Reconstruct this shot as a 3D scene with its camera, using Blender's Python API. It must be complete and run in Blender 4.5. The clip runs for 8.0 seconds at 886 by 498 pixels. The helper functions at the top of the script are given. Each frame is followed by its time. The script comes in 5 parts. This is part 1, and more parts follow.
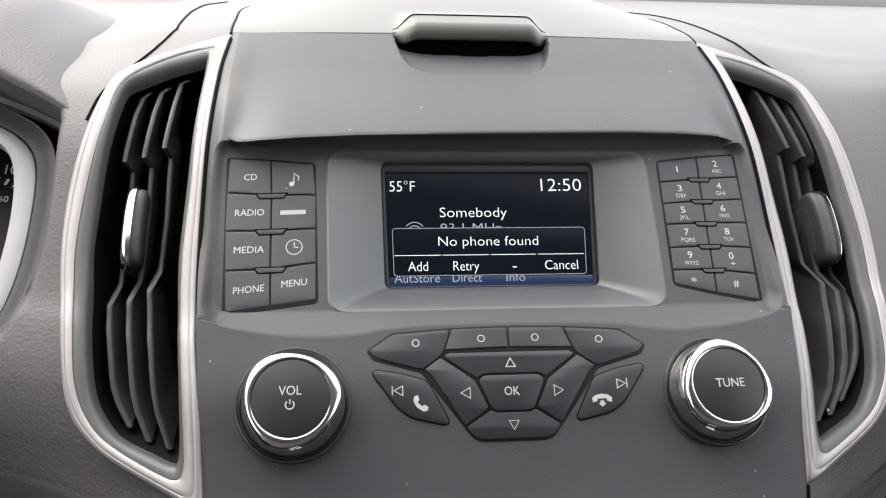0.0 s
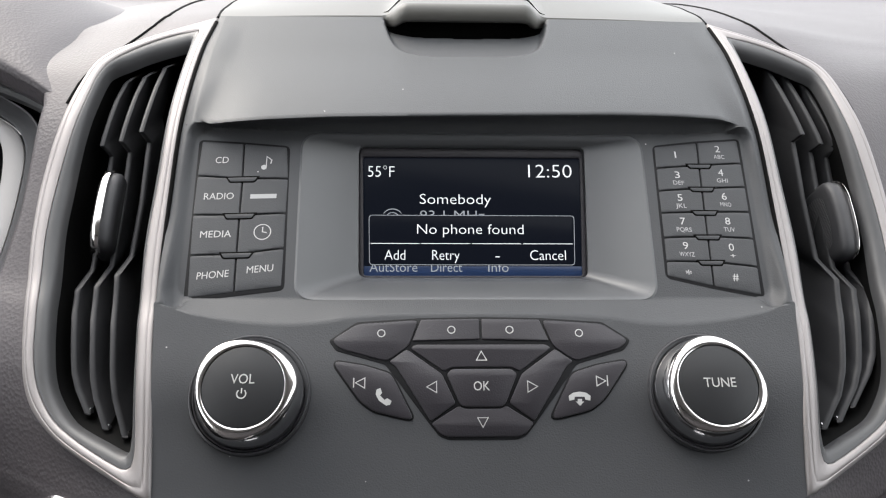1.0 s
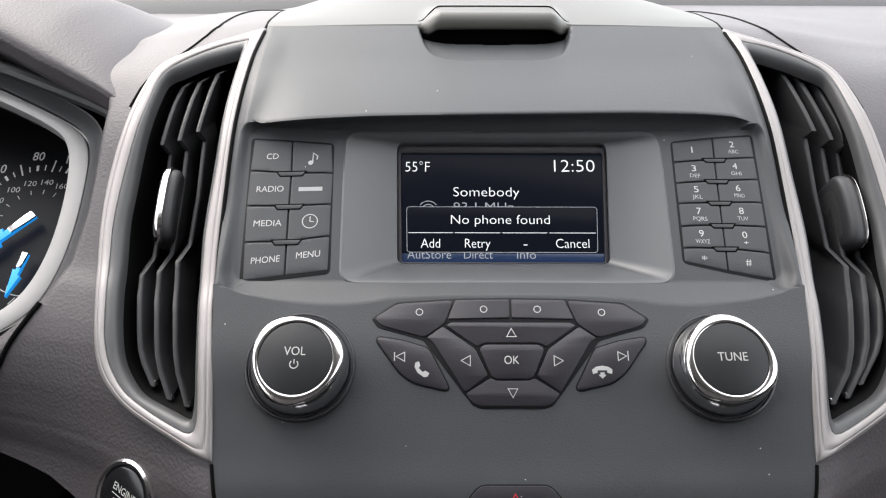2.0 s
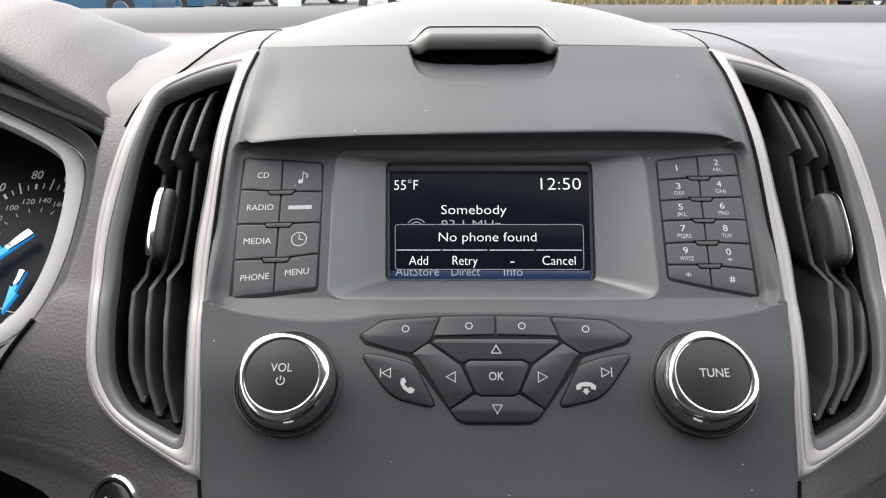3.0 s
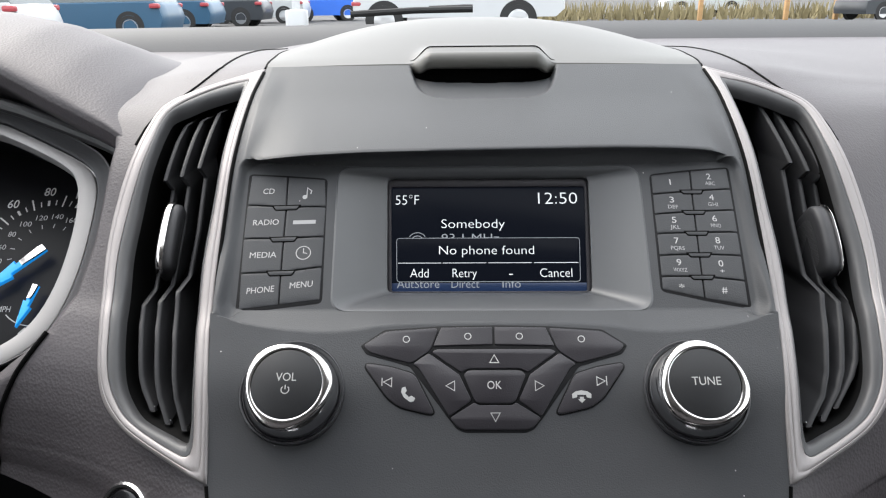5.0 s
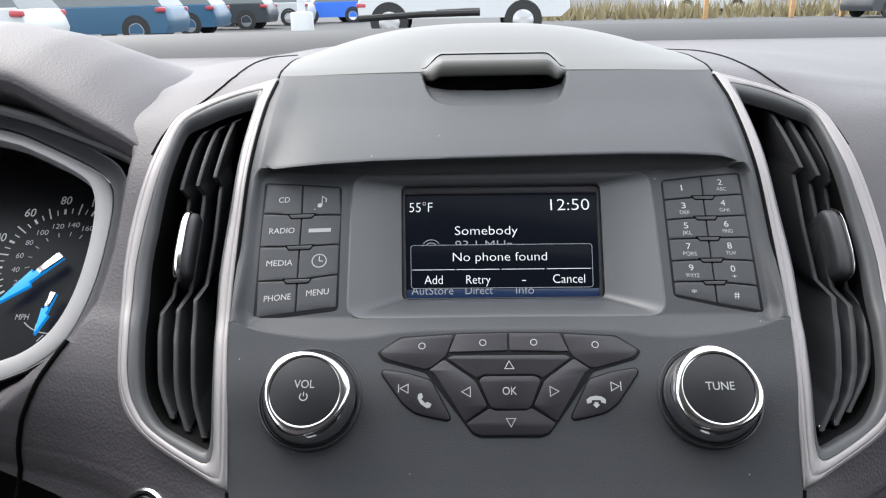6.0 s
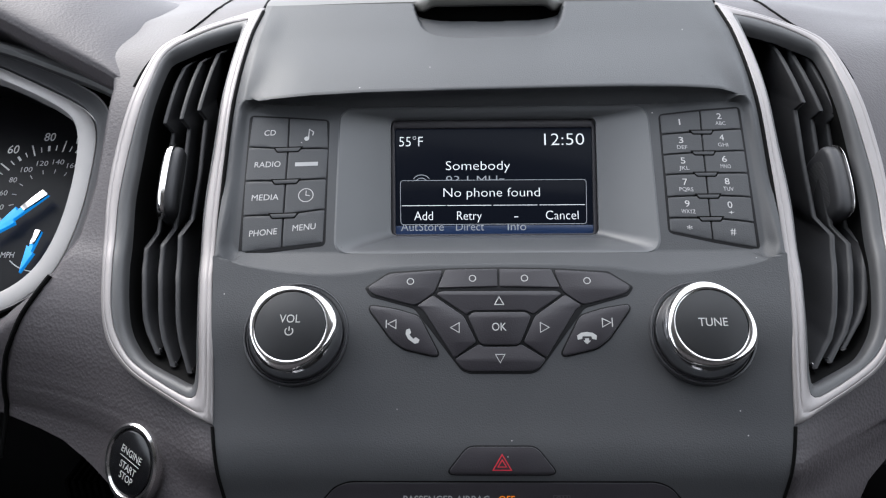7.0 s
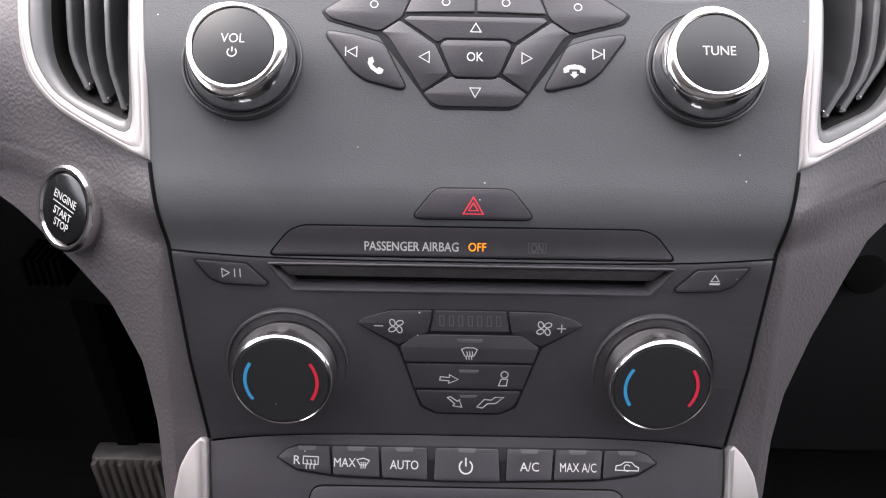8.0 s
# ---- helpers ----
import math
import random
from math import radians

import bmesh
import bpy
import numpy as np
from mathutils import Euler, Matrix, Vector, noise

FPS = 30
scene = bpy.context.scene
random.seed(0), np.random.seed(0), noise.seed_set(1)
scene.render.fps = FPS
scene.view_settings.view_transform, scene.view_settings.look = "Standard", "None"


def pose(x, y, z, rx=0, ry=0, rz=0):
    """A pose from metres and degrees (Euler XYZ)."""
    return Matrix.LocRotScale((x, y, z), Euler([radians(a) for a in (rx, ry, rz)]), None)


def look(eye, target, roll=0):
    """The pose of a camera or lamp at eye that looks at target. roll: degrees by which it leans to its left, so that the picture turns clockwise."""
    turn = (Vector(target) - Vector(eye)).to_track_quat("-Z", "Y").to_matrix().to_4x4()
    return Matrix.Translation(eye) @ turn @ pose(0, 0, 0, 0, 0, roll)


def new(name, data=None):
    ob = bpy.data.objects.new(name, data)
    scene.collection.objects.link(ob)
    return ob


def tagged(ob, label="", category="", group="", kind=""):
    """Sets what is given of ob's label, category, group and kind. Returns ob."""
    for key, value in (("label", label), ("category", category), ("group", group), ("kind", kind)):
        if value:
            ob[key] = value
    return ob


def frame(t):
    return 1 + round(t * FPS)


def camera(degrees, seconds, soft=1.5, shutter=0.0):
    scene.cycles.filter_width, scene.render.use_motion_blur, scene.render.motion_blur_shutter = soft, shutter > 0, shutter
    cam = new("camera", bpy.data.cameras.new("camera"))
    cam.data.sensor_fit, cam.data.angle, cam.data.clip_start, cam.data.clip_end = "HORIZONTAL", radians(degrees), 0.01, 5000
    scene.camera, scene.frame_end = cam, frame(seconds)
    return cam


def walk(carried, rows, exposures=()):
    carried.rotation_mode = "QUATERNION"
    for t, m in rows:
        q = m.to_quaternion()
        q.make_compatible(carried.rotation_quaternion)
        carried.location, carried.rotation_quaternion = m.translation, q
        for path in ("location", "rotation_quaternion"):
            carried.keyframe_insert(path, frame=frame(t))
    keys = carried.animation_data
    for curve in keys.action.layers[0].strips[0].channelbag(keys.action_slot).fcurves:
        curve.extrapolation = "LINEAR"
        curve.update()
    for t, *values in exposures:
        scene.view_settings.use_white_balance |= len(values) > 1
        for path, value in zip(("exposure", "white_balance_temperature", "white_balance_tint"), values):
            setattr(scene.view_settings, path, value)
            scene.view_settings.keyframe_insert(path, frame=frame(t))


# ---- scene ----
cam = camera(61.24, 8.0, 1.2)
PATH = [
    (0, (-0.0569, 0.0044, 1.2513), (0.1538, 1.8439, 0.4952), 1.88),
    (0.5, (-0.0348, 0.0315, 1.2434), (0.0984, 1.8843, 0.5022), 1.37),
    (1, (-0.0242, 0.0144, 1.2376), (0.0480, 1.8721, 0.5001), 0.95),
    (1.5, (-0.0312, -0.0071, 1.2363), (-0.0025, 1.8561, 0.5099), 0.50),
    (3, (-0.0203, -0.0167, 1.2399), (-0.0287, 1.8668, 0.5674), -0.06),
    (3.5, (-0.0222, -0.0208, 1.2394), (-0.0372, 1.8673, 0.5801), -0.11),
    (4, (-0.0199, -0.0218, 1.2397), (-0.0383, 1.8699, 0.5907), -0.11),
    (4.5, (-0.0157, -0.0239, 1.2403), (-0.0362, 1.8709, 0.6007), -0.23),
    (6, (-0.0204, -0.0292, 1.2466), (-0.0648, 1.8673, 0.6131), -1.05),
    (6.5, (-0.0192, -0.0235, 1.2417), (-0.0675, 1.8586, 0.5671), -1.09),
    (7, (-0.0165, -0.0240, 1.2369), (-0.0593, 1.8274, 0.4815), -0.80),
    (7.5, (-0.0116, -0.0158, 1.2141), (-0.0411, 1.7667, 0.3074), -0.22),
    (8, (-0.0098, -0.0130, 1.1829), (-0.0154, 1.6498, 0.0716), 0.83),
]
walk(cam, [(t, look(eye, target, roll)) for t, eye, target, roll in PATH], [(0, 2.54, 6500, 8), (0.5, 2.28, 6450, 8), (1.5, 2.36, 6450, 9), (3, 2.38, 6450, 9), (4.5, 2.24, 6400, 8), (6, 2.2, 6150, 8), (7, 2.16, 6050, 9), (7.5, 2.62, 6250, 13), (8, 3.4, 6450, 15)])

# ---- light ----
world = bpy.data.worlds.new("overcast_sky")
scene.world = world
world.use_nodes = True
_wn, _wl = world.node_tree.nodes, world.node_tree.links
_sky = _wn.new("ShaderNodeTexSky")
_sky.sky_type, _sky.sun_disc = "NISHITA", False
_sky.sun_elevation, _sky.sun_rotation = radians(48), radians(-49)
_sky.dust_density, _sky.ozone_density = 4.0, 1.0
_soft = _wn.new("ShaderNodeMixRGB")
_soft.inputs[0].default_value = 0.75
_soft.inputs[2].default_value = (5.3, 5.22, 5.08, 1)
_wl.new(_sky.outputs[0], _soft.inputs[1])
_wl.new(_soft.outputs[0], _wn["Background"].inputs[0])
_wn["Background"].inputs[1].default_value = 0.15
sun = new("sun", bpy.data.lights.new("sun", "SUN"))
sun.data.energy, sun.data.angle, sun.data.color = 0.52, radians(38), (1.0, 0.97, 0.93)
sun.matrix_world = look((0, 0, 4.5), (3.0, -2.6, 0))


# ---- materials ----
def material(name, base, rough=0.5, metal=0.0, grain=0.0, grain_size=900.0, spots=0.0, spot_size=40.0, emit=None, strength=1.0, coat=0.0, cells=False, ior=1.45, dust=0.0, spec=0.5, regular=False):
    """A surface: base colour with blotches at one scale, relief at a finer one."""
    m = bpy.data.materials.new(name)
    m.use_nodes = True
    nd, ln = m.node_tree.nodes, m.node_tree.links
    b = nd["Principled BSDF"]
    b.inputs["Base Color"].default_value = (*base, 1)
    b.inputs["Roughness"].default_value = rough
    b.inputs["Metallic"].default_value = metal
    b.inputs["IOR"].default_value = ior
    b.inputs["Specular IOR Level"].default_value = spec
    b.inputs["Coat Weight"].default_value = coat
    b.inputs["Coat Roughness"].default_value = 0.08
    if emit:
        b.inputs["Emission Color"].default_value = (*emit, 1)
        b.inputs["Emission Strength"].default_value = strength
    co = nd.new("ShaderNodeNewGeometry")
    if spots:
        tx = nd.new("ShaderNodeTexNoise")
        tx.inputs["Scale"].default_value, tx.inputs["Detail"].default_value = spot_size, 6
        ln.new(co.outputs["Position"], tx.inputs["Vector"])
        mix = nd.new("ShaderNodeMixRGB")
        mix.inputs[1].default_value = (*[c * (1 - spots) for c in base], 1)
        mix.inputs[2].default_value = (*[min(1, c * (1 + spots)) for c in base], 1)
        ln.new(tx.outputs["Fac"], mix.inputs[0])
        ln.new(mix.outputs[0], b.inputs["Base Color"])
        rr = nd.new("ShaderNodeMapRange")
        rr.inputs[3].default_value, rr.inputs[4].default_value = max(0.02, rough - 0.12 * spots * 2), min(1, rough + 0.12 * spots * 2)
        ln.new(tx.outputs["Fac"], rr.inputs[0])
        ln.new(rr.outputs[0], b.inputs["Roughness"])
    if dust:
        vo = nd.new("ShaderNodeTexVoronoi")
        vo.inputs["Scale"].default_value = 95
        ln.new(co.outputs["Position"], vo.inputs["Vector"])
        near = nd.new("ShaderNodeMath")
        near.operation = "LESS_THAN"
        near.inputs[1].default_value = 0.027
        ln.new(vo.outputs["Distance"], near.inputs[0])
        few = nd.new("ShaderNodeSeparateColor")
        ln.new(vo.outputs["Color"], few.inputs[0])
        some = nd.new("ShaderNodeMath")
        some.operation = "LESS_THAN"
        some.inputs[1].default_value = dust
        ln.new(few.outputs[0], some.inputs[0])
        both = nd.new("ShaderNodeMath")
        both.operation = "MULTIPLY"
        ln.new(near.outputs[0], both.inputs[0])
        ln.new(some.outputs[0], both.inputs[1])
        lint = nd.new("ShaderNodeMixRGB")
        lint.inputs[2].default_value = (0.42, 0.41, 0.40, 1)
        ln.new(both.outputs[0], lint.inputs[0])
        if spots:
            ln.new(mix.outputs[0], lint.inputs[1])
        else:
            lint.inputs[1].default_value = (*base, 1)
        ln.new(lint.outputs[0], b.inputs["Base Color"])
    if grain:
        g = nd.new("ShaderNodeTexVoronoi" if cells else "ShaderNodeTexNoise")
        g.inputs["Scale"].default_value = grain_size
        if regular:
            g.inputs["Randomness"].default_value = 0.0
        ln.new(co.outputs["Position"], g.inputs["Vector"])
        bp = nd.new("ShaderNodeBump")
        bp.inputs["Strength"].default_value, bp.inputs["Distance"].default_value = grain, 0.0004
        ln.new(g.outputs["Distance" if cells else "Fac"], bp.inputs["Height"])
        ln.new(bp.outputs[0], b.inputs["Normal"])
    return m


M_PANEL = material("charcoal_panel_plastic", (0.0565, 0.0580, 0.0612), 0.48, grain=0.3, grain_size=1700, spots=0.09, spot_size=45, dust=0.5, spec=0.30)
M_KEY = material("black_key_plastic", (0.0268, 0.0246, 0.0288), 0.42, grain=0.2, grain_size=1800, spots=0.14, spot_size=90, dust=0.25)
M_GAP = material("black_gap", (0.002, 0.002, 0.002), 0.8, spec=0.1)
M_SKIN = material("grained_dash_skin", (0.068, 0.0605, 0.0645), 0.53, grain=0.42, grain_size=700, spots=0.12, spot_size=14, cells=True, spec=0.42)
M_CAP = material("smooth_dash_cap", (0.080, 0.0775, 0.071), 0.46, grain=0.1, grain_size=2200, spots=0.1, spot_size=18, spec=0.45)
M_SILVER = material("satin_silver_paint", (0.275, 0.256, 0.252), 0.48, metal=0.4, grain=0.03, grain_size=4000, spots=0.05, spot_size=60)
M_CHROME = material("chrome", (0.80, 0.775, 0.765), 0.15, metal=1.0, spots=0.04, spot_size=120)
M_GLOSS = material("gloss_black", (0.008, 0.008, 0.009), 0.18, spots=0.1, spot_size=200)
M_RIM = material("dark_glossy_rim", (0.035, 0.035, 0.038), 0.25, spots=0.1, spot_size=200)
# chrome with the dark surroundings that the knob skirts mirror put into its colour
M_DIMCHROME = material("dimmed_chrome", (0.48, 0.48, 0.49), 0.14, metal=1.0, spots=0.06, spot_size=120)
M_VENT = material("vent_plastic", (0.030, 0.030, 0.031), 0.42, grain=0.15, grain_size=2000, spots=0.12, spot_size=60)
M_SLAT = material("vent_slat_plastic", (0.033, 0.033, 0.035), 0.42, grain=0.12, grain_size=2000, spots=0.12, spot_size=60, spec=0.25)
M_BEZEL = material("vent_bezel_plastic", (0.058, 0.058, 0.060), 0.45, grain=0.12, grain_size=2400, spots=0.1, spot_size=50)
M_REARBLOCK = material("rear_block_grey", (0.07, 0.066, 0.068), 0.95, grain=0.4, grain_size=600, spots=0.1, spot_size=10)
M_BED = material("key_joint_black", (0.007, 0.007, 0.008), 0.6, spec=0.25)
M_KNOB = material("knob_cap_black", (0.017, 0.0175, 0.019), 0.42, grain=0.1, grain_size=3000, spots=0.12, spot_size=90, dust=0.2, spec=0.4)
M_FUNNEL = material("satin_funnel_plastic", (0.075, 0.077, 0.081), 0.34, grain=0.08, grain_size=2600, spots=0.07, spot_size=45, dust=0.2, spec=0.6)
# same silver paint as the vents, lightened to offset the hood's shade
M_RING = material("shade_lifted_silver", (0.29, 0.28, 0.276), 0.45, metal=0.25, grain=0.03, grain_size=4000, spots=0.05, spot_size=60)
M_FRAME = material("cluster_frame_plastic", (0.038, 0.038, 0.041), 0.5, grain=0.12, grain_size=2000, spots=0.08, spot_size=50)
# far darker than the vent plastic: the shade inside the ducts is painted in
M_VOID = material("vent_shade_black", (0.003, 0.003, 0.003), 0.7, grain=0.1, grain_size=900, spec=0.1)
M_PRINT = material("white_print", (0.42, 0.42, 0.412), 0.5, spots=0.06, spot_size=400)
M_GREY = material("grey_print", (0.34, 0.34, 0.34), 0.5)
M_DIM = material("dim_print", (0.075, 0.072, 0.074), 0.5)
# printed red with a faint glow added to its colour
M_RED = material("red_print_glow", (0.50, 0.03, 0.05), 0.5, emit=(0.6, 0.03, 0.05), strength=0.05)
M_BLUE = material("blue_print", (0.035, 0.27, 0.50), 0.5)
M_ROSE = material("red_mark", (0.52, 0.018, 0.045), 0.5)
M_AMBER = material("amber_lit_letters", (0.6, 0.18, 0.01), 0.5, emit=(1.0, 0.27, 0.008), strength=0.14)
M_GLASS = material("display_glass", (0.002, 0.0022, 0.003), 0.22, spec=0.06, emit=(0.010, 0.013, 0.022), strength=0.10)
M_LIT = material("lit_white_letters", (0.3, 0.3, 0.3), 0.4, emit=(0.93, 0.96, 1.0), strength=0.20)
M_FAINT = material("faint_lit_letters", (0.2, 0.2, 0.2), 0.4, emit=(0.5, 0.56, 0.66), strength=0.07)
M_NAVY = material("blue_lit_strip", (0.01, 0.02, 0.05), 0.3, emit=(0.02, 0.045, 0.13), strength=0.05)
M_DIAL = material("dial_face", (0.0055, 0.0055, 0.0065), 0.4, spots=0.2, spot_size=60, spec=0.2)
M_NEEDLE = material("bright_blue_needle", (0.02, 0.33, 0.85), 0.35, emit=(0.02, 0.33, 0.9), strength=0.12)
M_CARPET = material("black_carpet", (0.012, 0.012, 0.013), 0.95, grain=0.8, grain_size=700, spots=0.3, spot_size=30)
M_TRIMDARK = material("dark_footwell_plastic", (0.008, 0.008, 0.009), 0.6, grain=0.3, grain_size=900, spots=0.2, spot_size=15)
M_STEEL = material("worn_pedal_steel", (0.58, 0.54, 0.52), 0.5, metal=1.0, spots=0.3, spot_size=80)
M_LINER = material("pale_headliner", (0.55, 0.54, 0.52), 0.95, grain=0.3, grain_size=700, spots=0.06, spot_size=8)
M_RUBBER = material("black_rubber", (0.02, 0.02, 0.02), 0.75, grain=0.3, grain_size=60, spots=0.2, spot_size=5)
M_COWL = material("black_cowl", (0.055, 0.055, 0.057), 0.6, grain=0.3, grain_size=300, spots=0.15, spot_size=12)
M_ASPHALT = material("asphalt", (0.055, 0.055, 0.056), 0.9, grain=0.6, grain_size=30, spots=0.35, spot_size=0.8)
M_WEEDS = material("dry_grass", (0.19, 0.16, 0.085), 0.9, grain=0.6, grain_size=12, spots=0.5, spot_size=1.6)
M_CARGLASS = material("car_glass", (0.10, 0.115, 0.12), 0.2)
M_TAIL = material("tail_lamp_red", (0.34, 0.05, 0.06), 0.35)
M_ALLOY = material("alloy_rim", (0.45, 0.45, 0.46), 0.3, metal=0.9, spots=0.1, spot_size=6)


def paint(name, c):
    return material(name, c, 0.4, coat=0.15, spots=0.06, spot_size=1.5)


# ---- builders ----
LOC = {}


def thing(name, label, category, loc=(0, 0, 0), group="", kind=""):
    ob = tagged(new(name), label, category, group, kind)
    ob.empty_display_size = 0.02
    ob.location = loc
    LOC[ob] = Vector(loc)
    return ob


def finish(bm, sharp=35.0):
    bmesh.ops.remove_doubles(bm, verts=bm.verts, dist=1e-7)
    bmesh.ops.recalc_face_normals(bm, faces=bm.faces)
    for f in bm.faces:
        f.smooth = True
    for e in bm.edges:
        if len(e.link_faces) == 2 and e.calc_face_angle(0) > radians(sharp):
            e.smooth = False


def part(name, bm, mat, parent=None, label="", sharp=35.0, clean=True):
    """Links bm as one mesh, in world places, under a thing or a part."""
    if clean:
        finish(bm, sharp)
    me = bpy.data.meshes.new(name)
    bm.to_mesh(me)
    bm.free()
    me.materials.append(mat)
    ob = new(name, me)
    if parent:
        ob.parent = parent
        ob.matrix_parent_inverse = Matrix.Translation(-LOC.get(parent, Vector()))
    if label:
        tagged(ob, label)
    return ob


def smooth_line(pts, n=14):
    p = [np.array(q, float) for q in pts]
    p = [2 * p[0] - p[1]] + p + [2 * p[-1] - p[-2]]
    out = []
    for i in range(1, len(p) - 2):
        a, b, c, d = p[i - 1:i + 3]
        for k in range(n):
            u = k / n
            out.append(0.5 * (2 * b + (c - a) * u + (2 * a - 5 * b + 4 * c - d) * u * u + (3 * b - a - 3 * c + d) * u ** 3))
    out.append(p[-2])
    return np.array(out)


def ease(a, b, x):
    t = min(1.0, max(0.0, (x - a) / (b - a)))
    return t * t * (3 - 2 * t)


class Section:
    """A surface that runs across the car along x: a section line in y and z (metres), with places in millimetres: x across, s down along the section, h proud."""

    def __init__(self, pts, wrap=0.0, edge=118.0):
        self.c = smooth_line(pts) if len(pts) > 2 else np.array([np.array(pts[0]) + (np.array(pts[1]) - np.array(pts[0])) * k / 20 for k in range(21)])
        self.l = np.concatenate([[0], np.cumsum(np.linalg.norm(np.diff(self.c, axis=0), axis=1))]) * 1000
        self.wrap, self.edge = wrap, edge

    def line(self, s):
        end = self.l[-1]
        if s < 0:
            d = self.c[1] - self.c[0]
            return self.c[0] + d / np.linalg.norm(d) * s * 0.001
        if s > end:
            d = self.c[-1] - self.c[-2]
            return self.c[-1] + d / np.linalg.norm(d) * (s - end) * 0.001
        return np.array([np.interp(s, self.l, self.c[:, 0]), np.interp(s, self.l, self.c[:, 1])])

    def out(self, s):
        d = self.line(s + 1.5) - self.line(s - 1.5)
        d = d / np.linalg.norm(d)
        return np.array([d[1], -d[0]])

    def __call__(self, x, s, h=0.0):
        p = self.line(s) + self.out(s) * h * 0.001
        return Vector((x * 0.001, p[0] + self.wrap * max(0.0, abs(x) - self.edge) * 0.001, p[1]))


class Plane:
    """A flat face: origin in metres, u to the right, v up, places in millimetres; called like a Section with v turned down."""

    def __init__(self, origin, u, v):
        self.o, self.u, self.v = Vector(origin), Vector(u).normalized(), Vector(v).normalized()
        self.n = self.u.cross(self.v)

    def __call__(self, x, s, h=0.0):
        return self.o + (self.u * x - self.v * s + self.n * h) * 0.001


def rounded(poly, r, n=4):
    out, k = [], len(poly)
    for i in range(k):
        a, b, c = (np.array(poly[(i + j) % k], float) for j in (-1, 0, 1))
        d0, d1 = a - b, c - b
        l0, l1 = np.linalg.norm(d0), np.linalg.norm(d1)
        e0, e1 = b + d0 / l0 * min(r, l0 * 0.45), b + d1 / l1 * min(r, l1 * 0.45)
        for j in range(n + 1):
            t = j / n
            out.append(tuple((1 - t) ** 2 * e0 + 2 * t * (1 - t) * b + t * t * e1))
    return out


def soften(poly, times=2):
    for _ in range(times):
        nxt = []
        for i, a in enumerate(poly):
            b = poly[(i + 1) % len(poly)]
            nxt += [(0.75 * a[0] + 0.25 * b[0], 0.75 * a[1] + 0.25 * b[1]), (0.25 * a[0] + 0.75 * b[0], 0.25 * a[1] + 0.75 * b[1])]
        poly = nxt
    return poly


def area(poly):
    return 0.5 * sum(a[0] * b[1] - b[0] * a[1] for a, b in zip(poly, poly[1:] + poly[:1]))


def inset(poly, d):
    """Moves a closed line inwards by d."""
    if area(poly) < 0:
        poly = poly[::-1]
    out, k = [], len(poly)
    for i in range(k):
        a, b, c = (np.array(poly[(i + j) % k], float) for j in (-1, 0, 1))
        n0, n1 = (b - a), (c - b)
        n0 = np.array([-n0[1], n0[0]]) / max(1e-9, np.linalg.norm(n0))
        n1 = np.array([-n1[1], n1[0]]) / max(1e-9, np.linalg.norm(n1))
        m = n0 + n1
        m = m / max(0.5, m @ m) * 2 if m @ m > 1e-6 else n0
        out.append(tuple(b + m * d * min(1.6, 1.0)))
    return out


def resample(line, n):
    """n places evenly along an open line."""
    a = np.array(line, float)
    t = np.concatenate([[0], np.cumsum(np.linalg.norm(np.diff(a, axis=0), axis=1))])
    return [tuple(np.interp(q, t, a[:, i]) for i in range(a.shape[1])) for q in np.linspace(0, t[-1], n)]


def away(px, pv, poly):
    """How far a place lies inside a closed line (outside: minus)."""
    best = 1e9
    for (x0, v0), (x1, v1) in zip(poly, poly[1:] + poly[:1]):
        dx, dv = x1 - x0, v1 - v0
        t = min(1.0, max(0.0, ((px - x0) * dx + (pv - v0) * dv) / max(1e-9, dx * dx + dv * dv)))
        best = min(best, math.hypot(px - x0 - t * dx, pv - v0 - t * dv))
    return best if within(px, pv, poly) else -best


def within(px, pv, poly):
    c = False
    for (x0, v0), (x1, v1) in zip(poly, poly[1:] + poly[:1]):
        if (v0 > pv) != (v1 > pv) and px < (x1 - x0) * (pv - v0) / (v1 - v0) + x0:
            c = not c
    return c


def ring_of(bm, surf, poly, h):
    return [bm.verts.new(surf(x, s, h)) for x, s in poly]


def bridge(bm, a, b):
    k = len(a)
    for i in range(k):
        bm.faces.new((a[i], a[(i + 1) % k], b[(i + 1) % k], b[i]))


